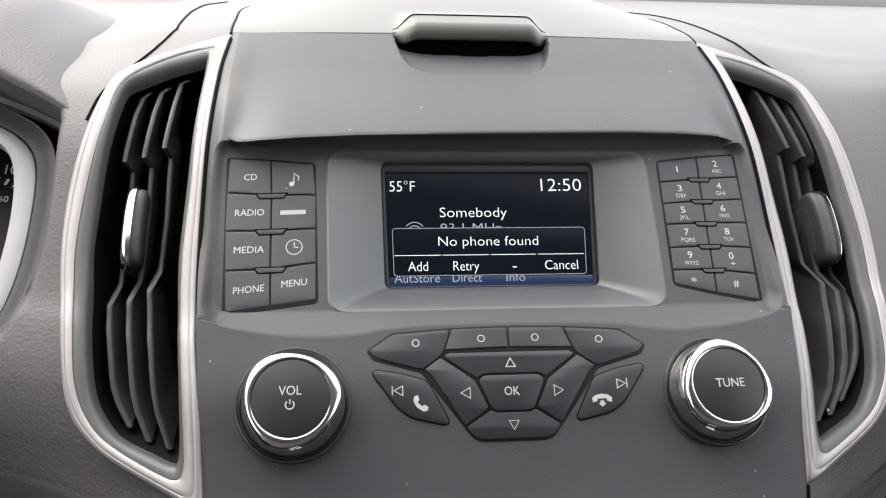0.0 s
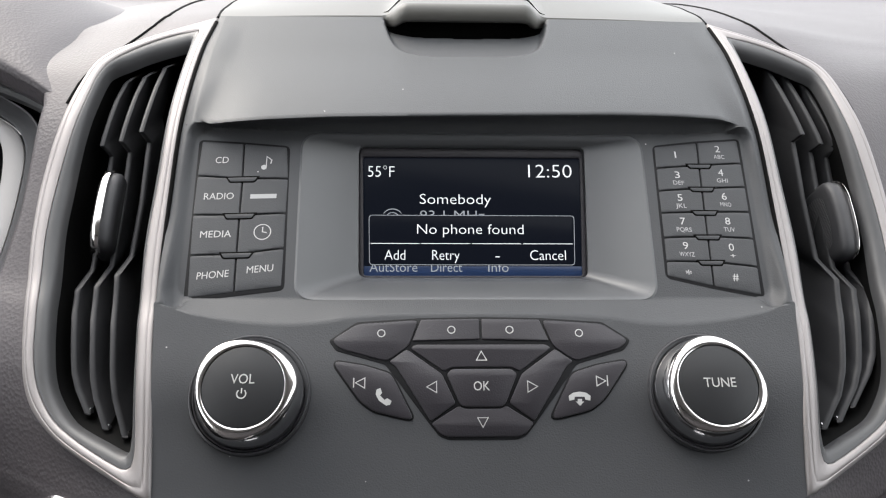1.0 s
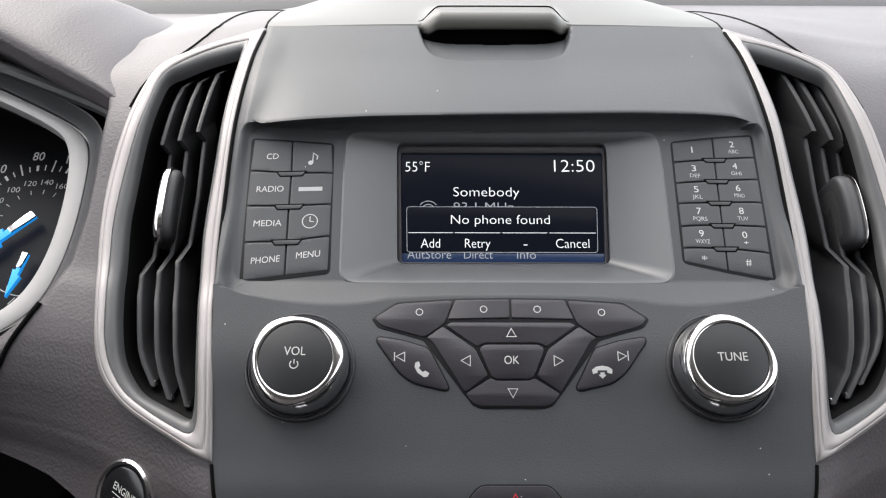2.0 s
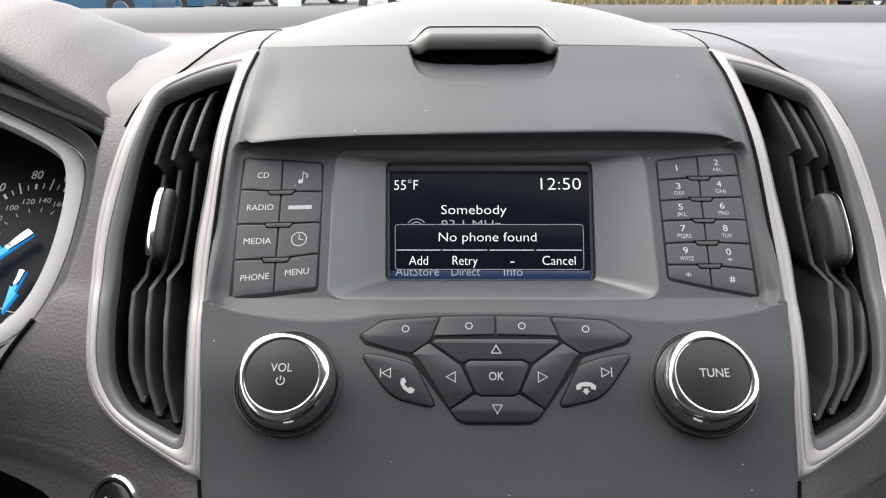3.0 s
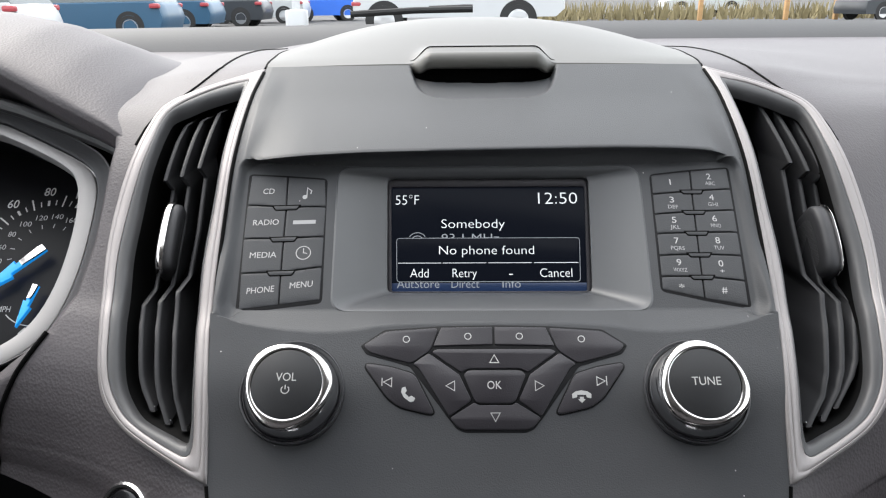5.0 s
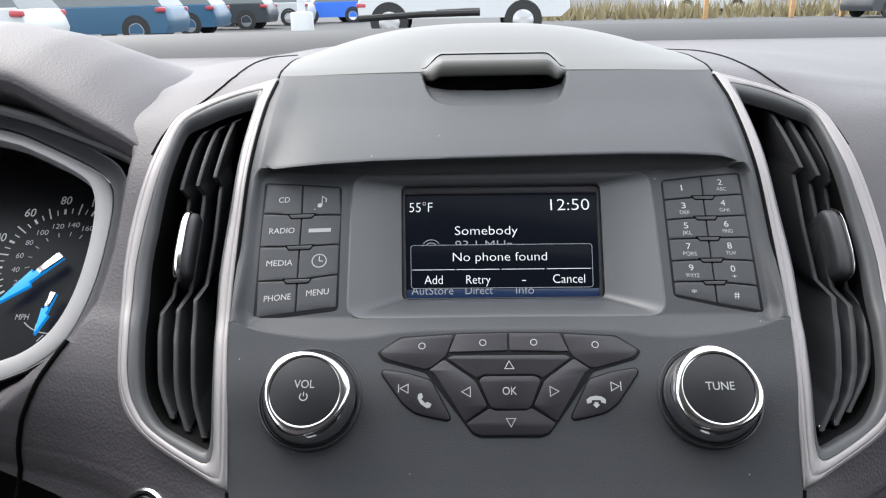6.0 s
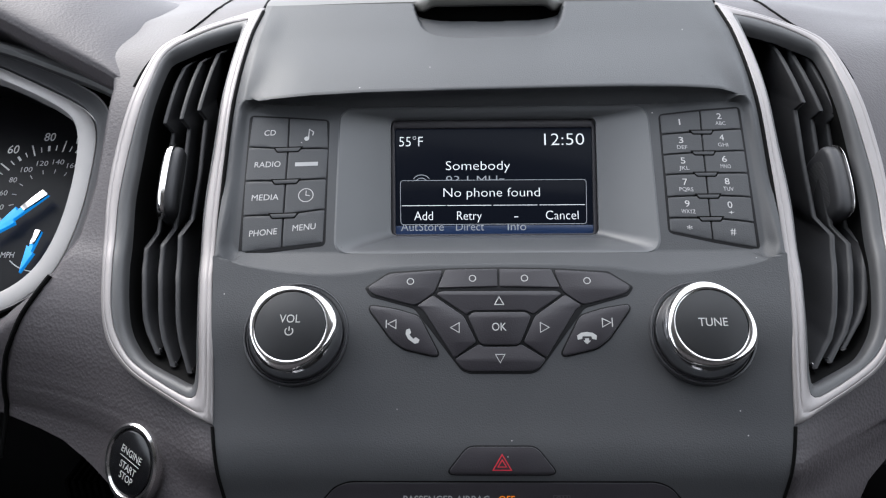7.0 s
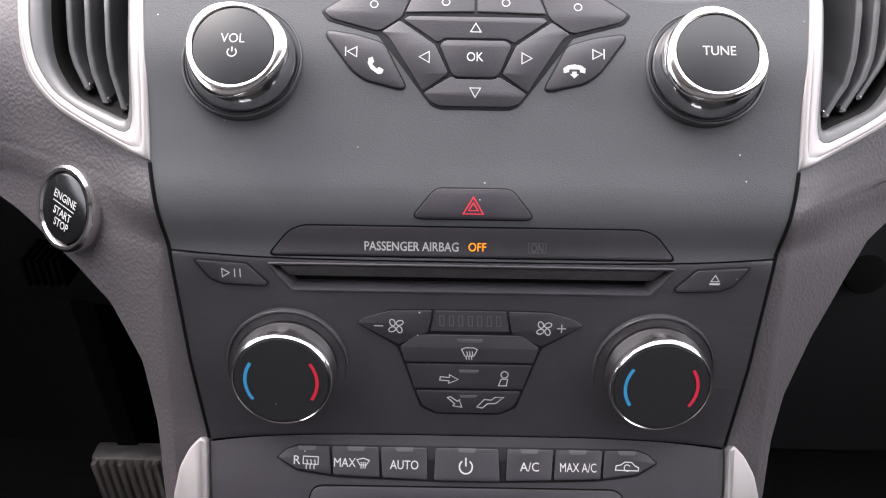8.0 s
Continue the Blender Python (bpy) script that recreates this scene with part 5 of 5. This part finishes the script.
part("grip_line", tube([cap_place(0.5 + x / 243.0, 0.012 + 0.016 * (1 - ease(30, 40, abs(x)))) + Vector((0, 0, 0.0001)) for x in np.linspace(-40.5, 40.5, 60)], 0.0004, 6), M_GAP, dash, "dark line round the finger grip")
for g in (-1, 1):
    way = resample([(184, 76), (181, 60), (175, 46), (169.5, 33), (163, 17), (158, 1), (156, -16), (159, -35), (166, -105), (172, -200), (173, -300)], 60)
    part("joint", tube([shell_place(g * x, q) + Vector((0, 0, 0.0002)) for x, q in way], 0.0007), M_GAP, dash)

way = resample([(206, 184), (212, 195), (217.7, 205), (221.5, 214), (227, 228), (231, 245), (234, 262), (237, 285)], 40)
part("joint", tube([shell_place(-x, q) + Vector((0, -0.0004, 0)) for x, q in way], 0.0012), M_GAP, dash)

# black band at the foot of the windscreen
part("cowl", grid(lambda u, v: Vector(((u * 2 - 1) * .78, .985 + 0.06 * v - 0.03 * (u * 2 - 1) ** 2, 1.172 + 0.0385 * v - 0.006 * v * max(0, 1 - 2 * u) + 0.006 * math.sin(math.pi * v))), 40, 8), M_COWL, dash, "black strip at the foot of the windscreen")

# ---- instrument cluster ----
pod = thing("instrument_cluster", "dark instrument cluster with silver ring and blue needles", "instrument cluster", (-.30, .40, 1.05))
ring_o = [(-300, 26), (-268, 10), (-240, -5), (-228, -14), (-221.5, -27), (-219.5, -48), (-219, -78), (-222.5, -104), (-230, -123), (-252, -139), (-300, -150), (-430, -150), (-500, -60), (-450, 20), (-380, 40)]
ring_i = [(-300, 17.5), (-269, 3), (-246, -10), (-236.5, -19), (-231.5, -34), (-229, -60), (-230, -88), (-235.5, -109), (-245, -121), (-258, -128), (-300, -138), (-425, -138), (-490, -60), (-440, 12), (-380, 30)]
flip_v = lambda poly: soften([(x, -v) for x, v in poly], 2)
r_o, r_i, p_o = flip_v(ring_o), flip_v(ring_i), flip_v(POD_LINE)
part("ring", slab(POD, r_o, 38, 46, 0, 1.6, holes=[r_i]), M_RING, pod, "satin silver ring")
def spread(poly, dx, dv):
    """Moves a closed line outwards, by dx across and dv along."""
    return [(x + (q[0] - x) * dx, v + (q[1] - v) * dv) for (x, v), q in zip(poly, inset(poly, -1.0))]


r_o = r_o if area(r_o) > 0 else r_o[::-1]
bm = bmesh.new()
rings = [ring_of(bm, POD, spread(r_o, dx, dv), h) for dx, dv, h in ((0.6, 0.6, 43), (0.8, 0.7, 46.5), (2.0, 1.2, 47), (7, 3, 51), (12, 4.6, 56), (13, 5.2, 56.2), (13.4, 5.6, 55))]
for a, b in zip(rings, rings[1:]):
    bridge(bm, a, b)
part("surround", bm, M_FRAME, pod, "dark grey surround of the dials")
bm = bmesh.new()
rings = [ring_of(bm, POD, spread(r_o, dx, dv), h) for dx, dv, h in ((13.2, 5.4, 54), (16, 7.5, 51), (24, 14, 50))]
for a, b in zip(rings, rings[1:]):
    bridge(bm, a, b)
part("joint", bm, M_GAP, pod, "dark joint round the instruments")
bead = inset(p_o, -3.5)
part("bead", tube([POD(x, s, 60) for x, s in bead + bead[:1]], 0.0042, 10), M_VENT, pod, "rounded edge of the surround")
bm = bmesh.new()
a, b = ring_of(bm, POD, r_i, 40), ring_of(bm, POD, inset(r_i, -14), 0)
bridge(bm, a, b)
part("well", bm, M_DIAL, pod, "black wall inside the ring")
part("dial", slab(POD, inset(r_i, -15), -3, 0, 0, 0.2), M_DIAL, pod, "black dial face")
cx, cv = -271.0, -44.0


def round_dial(r, angle):
    return (cx + r * math.cos(radians(angle)), -(cv + r * math.sin(radians(angle))))


for i in range(25):
    a = 215 - 7.25 * i
    if i % 4 == 0:
        r0, r1, w = 35.5, 39.5, 1.5
    elif i % 2 == 0:
        r0, r1, w = 34.5, 43.0, 0.9
    else:
        r0, r1, w = 35.5, 39.5, 0.7
    sign(POD, [([round_dial(r0, a), round_dial(r1, a)], False)], 0.3, M_PRINT, pod, w)
for i, text in enumerate(("0", "20", "40", "60", "80", "100", "120")):
    x, s_ = round_dial(46.5, 215 - 29 * i)
    write(text, POD, x, s_, 3.6 * len(text), 6.0, 0.3, M_PRINT, pod, 0.006)
for i, text in enumerate(("20", "40", "60", "80", "100", "120", "140", "160")):
    a = 213 - 21.4 * i
    x, s_ = round_dial(27.0, a)
    write(text, POD, x, s_, 2.4 * len(text), 3.6, 0.3, M_GREY, pod)
    sign(POD, [([round_dial(18.5, a), round_dial(21.5, a)], False)], 0.3, M_GREY, pod, 0.5)
write("MPH", POD, -284, 82, 8.0, 3.8, 0.3, M_PRINT, pod)
write("E", POD, -273, 88.7, 2.8, 4.4, 0.3, M_PRINT, pod)
sign(POD, [(arc(-264, 68, 25, 225, 300, 10), False), ([(-268, 94), (-271, 98)], False)], 0.3, M_PRINT, pod, 0.6)


def needle(tip, hub, w):
    a, b = Vector((*tip, 0)), Vector((*hub, 0))
    d = (b - a).normalized()
    n = Vector((-d.y, d.x, 0))
    pts = [a, a.lerp(b, 0.62) + n * w, a.lerp(b, 0.60) + n * w * 0.45, b + n * w * 0.5, b - n * w * 0.5, a.lerp(b, 0.50) - n * w * 0.4, a.lerp(b, 0.48) - n * w]
    bm = slab(POD, [(p.x, -p.y) for p in pts], 6, 8.5, 0, 0.3)
    nd = part("needle", bm, M_NEEDLE, pod, "bright blue pointer")
    q0, q1 = a.lerp(b, 0.66), b
    part("tail", slab(POD, [(p.x, -p.y) for p in (q0 + n * w * 0.4, q1 + n * w * 0.55, q1 - n * w * 0.55, q0 - n * w * 0.4)], 8, 9.3, 0, 0.2), M_CHROME, nd, "silver end of the pointer")


needle((-299, -78), (-266, -44), 4.6)
needle((-269, -97), (-264, -70), 3.0)


# hood over the instruments
lip_at = [table(q) for q in ([(.19, .3690), (.198, .3729), (.2054, .3767), (.2231, .3843), (.2413, .392), (.2602, .4006), (.2796, .4091), (.38, .438), (.6, .43)], [(.19, 1.1715), (.198, 1.1761), (.2054, 1.1795), (.2231, 1.1862), (.2413, 1.1931), (.2602, 1.2007), (.2796, 1.2083), (.38, 1.2250), (.6, 1.225)])]
hood_top = table([(.186, 1.178), (.20, 1.188), (.212, 1.198), (.24, 1.2145), (.275, 1.2275), (.32, 1.236), (.40, 1.241), (.6, 1.24)])


hood_edge = [table(q) for q in ([(0, .14), (.04, .03), (.08, .008), (.11, .0035), (.15, .0012), (.24, -.0006), (.3, 0)], [(0, -.065), (.04, -.027), (.08, -.0142), (.11, -.0122), (.15, -.0100), (.24, -.0028), (.3, 0)])]


def hood_place(u, v):
    x = 0.19 + 0.40 * u ** 1.4
    y0, z0, top = lip_at[0](x), lip_at[1](x), hood_top(x)
    if v < 0.3:
        return Vector((-x, y0 + hood_edge[0](v), z0 + hood_edge[1](v)))
    t = (v - 0.3) / 0.7
    y = y0 + (0.66 - y0) * (t ** 1.5)
    rise = math.sin(min(1, t / 0.48) * math.pi / 2)
    z = z0 + (top - z0) * rise - (top - 1.188) * ease(0.5, 1.0, t)
    return Vector((-x, y, z))


part("hood", grid(hood_place, 60, 80), M_SKIN, dash, "grained hood over the instruments", sharp=60)

# ---- start button ----
sb = Vector((-0.1570, 0.2372, 1.0318))
sb_axis = Vector((-0.47, -0.74, 0.42))
start = thing("start_button", "black push button with a chrome ring for starting the engine", "push button", tuple(sb))
part("ring", lathe(sb, sb_axis, [(17.2, -8), (17.2, 0.6), (16.9, 1.8), (15.9, 2.6), (14.7, 2.5), (14.0, 1.4)], 64), M_CHROME, start, "chrome ring")
part("cap", lathe(sb, sb_axis, [(13.6, 1.0), (13.5, 2.0), (12.8, 2.4), (0, 2.6)], 64), M_GLOSS, start, "glossy black cap")
su = Vector((0.80, -0.52, -0.16))
su = (su - sb_axis.normalized() * su.dot(sb_axis.normalized())).normalized()
SB = Plane(sb + sb_axis.normalized() * 0.0027, su, sb_axis.normalized().cross(su))
write("ENGINE", SB, 0.2, -4.2, 14.0, 3.0, 0.05, M_PRINT, start, 0.01)
sign(SB, [([(-6.5, -1.2), (7.0, -1.2)], False)], 0.05, M_PRINT, start, 0.35)
write("START", SB, 0.6, 2.0, 11.0, 3.0, 0.05, M_PRINT, start, 0.01)
write("STOP", SB, 1.4, 6.2, 9.0, 3.0, 0.05, M_PRINT, start, 0.01)

# ---- console rails ----
for g in (-1, 1):
    rail = thing("console_rail", "satin silver rail end beside the lower panel", "trim", FOOT(g * 103, 90, 0), "console rails")
    line = [(101.0, 2.5), (103.5, 0.6), (107.5, 5), (110.8, 12), (112.5, 22), (112.5, 90), (99.0, 90), (99.4, 30)]
    part("blade", slab(lambda x, s, h=0.0: FOOT(g * x, s, h), line, -3, 3.4, 1.5, 1.2), M_SILVER, rail)

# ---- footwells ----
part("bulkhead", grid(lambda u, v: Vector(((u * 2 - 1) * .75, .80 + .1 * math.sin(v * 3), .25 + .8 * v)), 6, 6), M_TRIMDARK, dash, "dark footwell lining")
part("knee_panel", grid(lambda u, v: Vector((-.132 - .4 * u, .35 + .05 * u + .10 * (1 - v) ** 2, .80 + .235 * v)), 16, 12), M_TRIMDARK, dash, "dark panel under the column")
for i in range(6):
    x = -.2765 + i * .0047
    part("vent_slit", box((x, .368, .894), (x + .0027, .40, .914), .0008), M_GAP, dash)
glove = thing("glove_box", "dark glove box with a small oval latch", "glove box", (.33, .42, .9))
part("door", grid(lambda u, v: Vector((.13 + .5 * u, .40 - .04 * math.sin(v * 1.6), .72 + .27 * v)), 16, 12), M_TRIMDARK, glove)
part("latch", lathe((.2455, .3605, .9205), (-.15, -.95, .3), [(13, -6), (13, 1), (12, 3), (8, 3.6), (0, 3.7)], 40), M_GAP, glove, "black oval latch")

pedal = thing("brake_pedal", "worn ribbed metal brake pedal", "pedal", (-.305, .46, .58))
part("pad", box((-.334, .45, .500), (-.268, .47, .636), .004), M_STEEL, pedal, "ribbed pad")
for i in range(8):
    x = -.332 + i * .0081
    part("rib", box((x, .443, .502), (x + .0052, .452, .634), .002), M_STEEL, pedal)
part("arm", box((-.315, .465, .52), (-.295, .56, .95), .003), M_GAP, pedal)

# ---- cabin round the camera: unseen shell, its openings set for the light ----
def slab_box(name, lo, hi, mat, label, category, bev=0.01):
    ob = part(name, box(lo, hi, bev), mat)
    return tagged(ob, label, category, kind="structure")


slab_box("floor", (-.76, -2.1, .22), (.76, .95, .26), M_CARPET, "black carpeted cabin floor", "floor")
slab_box("ceiling", (-.70, -2.0, 1.68), (.70, 0.0, 1.72), M_LINER, "pale cloth headliner", "ceiling")
# left lining stands higher to hold side light off the console's left flank
slab_box("wall_left", (-.80, -2.1, .24), (-.755, 1.1, 1.28), M_TRIMDARK, "unseen dark door lining", "wall")
slab_box("wall_right", (.755, -2.1, .24), (.80, 1.1, 1.19), M_TRIMDARK, "unseen dark door lining", "wall")
# added out of view to keep light from behind off the panels
slab_box("rear_light_block", (-.80, -.62, .24), (.80, -.55, 1.70), M_REARBLOCK, "unseen dark screen that blocks light from behind", "wall")
for g in (-1, 1):
    for name, a, b, r in (("pillar_front", (g * .76, 1.02, 1.15), (g * .66, -.01, 1.7), .035), ("pillar_middle", (g * .77, -.55, 1.0), (g * .68, -.62, 1.7), .05), ("pillar_rear", (g * .77, -1.9, 1.1), (g * .66, -1.75, 1.7), .08)):
        ob = part(name, tube([Vector(a).lerp(Vector(b), t / 6) for t in range(7)], r, 10), M_LINER)
        tagged(ob, "pale roof pillar", "pillar", kind="structure")

# ---- outside ----
GROUND = 0.2
ob = part("ground", grid(lambda u, v: Vector(((u - .5) * 3000, -400 + 3000 * v, GROUND)), 8, 8), M_ASPHALT)
tagged(ob, "grey asphalt car park", "ground", kind="structure")
wiper = thing("wiper", "black windscreen wiper lying on the glass", "wiper", (0, 1.09, 1.21))
part("blade", tube([Vector((-.16, 1.075, 1.222)), Vector((-.07, 1.08, 1.2265)), Vector((0, 1.082, 1.2275)), Vector((.012, 1.082, 1.2275))], .0045, 8), M_RUBBER, wiper)
part("arm", tube([Vector((-.05, 1.085, 1.2285)), Vector((.0, 1.09, 1.2300)), Vector((.012, 1.09, 1.230))], .004, 8), M_RUBBER, wiper)


def parked_car(name, label, x, y, turn, body, length=4.6, width=1.85, high=1.65, lift=GROUND, truck=False):
    """A car with its rear at its own +x end."""
    wr = 1.3 if truck else 1.0
    c = thing(name, label, "car", (x, y, lift), "parked cars")
    R = Matrix.Translation((x, y, lift)) @ Matrix.Rotation(radians(turn), 4, "Z")
    def put(nm, bm, mat, lab="", parent=None):
        bm.transform(R)
        return part(nm, bm, mat, parent or c, lab)
    L, W = length / 2, width / 2
    belt = 1.0 if not truck else 1.38
    sec = [(-L - .2, .55), (-L - .42, .75), (-L - .42, 1.1), (-L - .15, 1.33), (-L + .9, belt), (L - .15, belt + .04), (L, .9), (L - .02, .55)] if truck else [(-L, .27), (-L - .05, .5), (-L + .02, .82), (-L + .9, belt), (L - .15, belt + .04), (L, .9), (L + .08, .6), (L - .02, .27)]
    bm = bmesh.new()
    cols = []
    for w, g in ((-W, .10), (-W + .08, 0), (0, -.015), (W - .08, 0), (W, .10)):
        cols.append([bm.verts.new((px * (1 - g * .12), w, .30 + (pz - .30) * (1 - g * .55))) for px, pz in sec])
    for a, b in zip(cols, cols[1:]):
        bridge(bm, a, b)
    bm.faces.new(cols[0])
    bm.faces.new(cols[-1])
    bmesh.ops.subdivide_edges(bm, edges=bm.edges, cuts=1, smooth=0.3, use_grid_fill=True)
    put("body", bm, body)
    top = [(-L + 1.0, belt - .05), (-L + 1.75, high), (L - (.55 if not truck else 2.3), high), (L - (.1 if not truck else 2.0), belt)]
    bm = bmesh.new()
    cols = [[bm.verts.new((px, w * (1 if pz < belt + .1 else .82), pz)) for px, pz in top] for w in (-W + .06, W - .06)]
    bridge(bm, *cols)
    bm.faces.new(cols[0])
    bm.faces.new(cols[1])
    put("cabin", bm, M_CARGLASS, "dark glazed cabin")
    bm = bmesh.new()
    box((-L + 1.7, -W * .80, high - .03), (L - (.55 if not truck else 2.3), W * .80, high + .03), .02, bm)
    put("roof", bm, body)
    for sx in (-1, 1):
        for sy in (-1, 1):
            wc = Vector((sx * (L - .88), sy * (W - .09), .34 * wr))
            tyre = put("wheel", lathe(wc, (0, sy, 0), [(r * wr, q) for r, q in ((0, -90), (250, -90), (335, -60), (340, 60), (320, 95), (235, 98), (225, 80))], 28), M_RUBBER)
            put("rim", lathe(wc, (0, sy, 0), [(r * wr, q) for r, q in ((228, 82), (215, 92), (60, 78), (0, 80))], 20, lambda t, i: 1 + (0.04 * math.cos(5 * t) if i == 1 else 0)), M_ALLOY, "alloy rim", tyre)
            put("arch", lathe(wc + Vector((0, sy * .012, .03)), (0, sy, 0), [(r * wr, q) for r, q in ((300, 80), (400, 80), (410, 70))], 28), M_RUBBER, "dark wheel arch")
    for sy in (-1, 1):
        bm = bmesh.new()
        box((L - .26, sy * (W - .02) - .12, .84), (L + .03, sy * (W - .02) + .03, .97), .05, bm)
        put("tail_lamp", bm, M_TAIL, "red tail lamp")
    return c


P_WHITE, P_BLUE, P_DARK, P_SILVER, P_BRIGHT = paint("white_car_paint", (.46, .47, .48)), paint("blue_car_paint", (.03, .085, .15)), paint("dark_car_paint", (.03, .034, .04)), paint("silver_car_paint", (.42, .44, .45)), paint("bright_blue_car_paint", (.02, .12, .55))
parked_car("hatchback", "white parked hatchback with red tail lamps", -11.6, 17.5, 0, P_WHITE)
parked_car("suv", "dark blue parked estate car", -10.4, 22.5, 0, P_BLUE)
parked_car("suv", "dark blue parked estate car", -10.6, 27.5, 0, P_BLUE)
parked_car("sedan", "dark grey parked car", -10.0, 32.5, 0, P_DARK)
parked_car("sedan", "silver parked car in the row", -9.2, 37, 0, P_SILVER)
parked_car("hatchback", "bright blue parked small car", -6.6, 40, 20, P_BRIGHT, 3.9)
parked_car("pickup_truck", "white parked pickup truck standing high", -.05, 22.8, 180, P_WHITE, 5.5, 1.95, 2.0, GROUND, True)
parked_car("sedan", "dark parked car far off", 19, 34, 15, P_DARK)
parked_car("suv", "white parked car far off", 23.5, 34, 15, P_WHITE)
parked_car("sedan", "grey parked car far off", 14.5, 46, 0, P_SILVER)
post = thing("lamp_post", "white painted lamp post base", "lamp post", (-4.4, 22, GROUND))
part("pole", lathe((-4.4, 22, GROUND), (0, 0, 1), [(320, 0), (320, 700), (300, 760), (110, 780), (100, 6000), (0, 6000)], 24), P_WHITE, post)
random.seed(4)
bm = bmesh.new()
for i in range(2600):
    x, y = random.uniform(3, 34), random.uniform(36, 44)
    hgt, w, a = random.uniform(.25, .95), random.uniform(.03, .12), random.uniform(0, 6.3)
    d = Vector((math.cos(a), math.sin(a), 0)) * w
    p = Vector((x, y, GROUND))
    lean_v = Vector((random.uniform(-.25, .25), random.uniform(-.2, .2), hgt))
    bm.faces.new((bm.verts.new(p - d), bm.verts.new(p + d), bm.verts.new(p + lean_v)))
ob = part("dry_grass", bm, M_WEEDS, clean=False)
tagged(ob, "patch of dry yellow grass at the edge of the car park", "grass", kind="stuff")
for x in (11.0, 14.8, 17.0, 20.6):
    b = thing("bollard", "weathered orange wooden post", "post", (x, 35, GROUND), "posts")
    part("stake", box((x - .09, 34.9, GROUND), (x + .09, 35.1, GROUND + 1.15), .02), material("orange_wood", (.36, .22, .10), .8, spots=.3, spot_size=6), b)
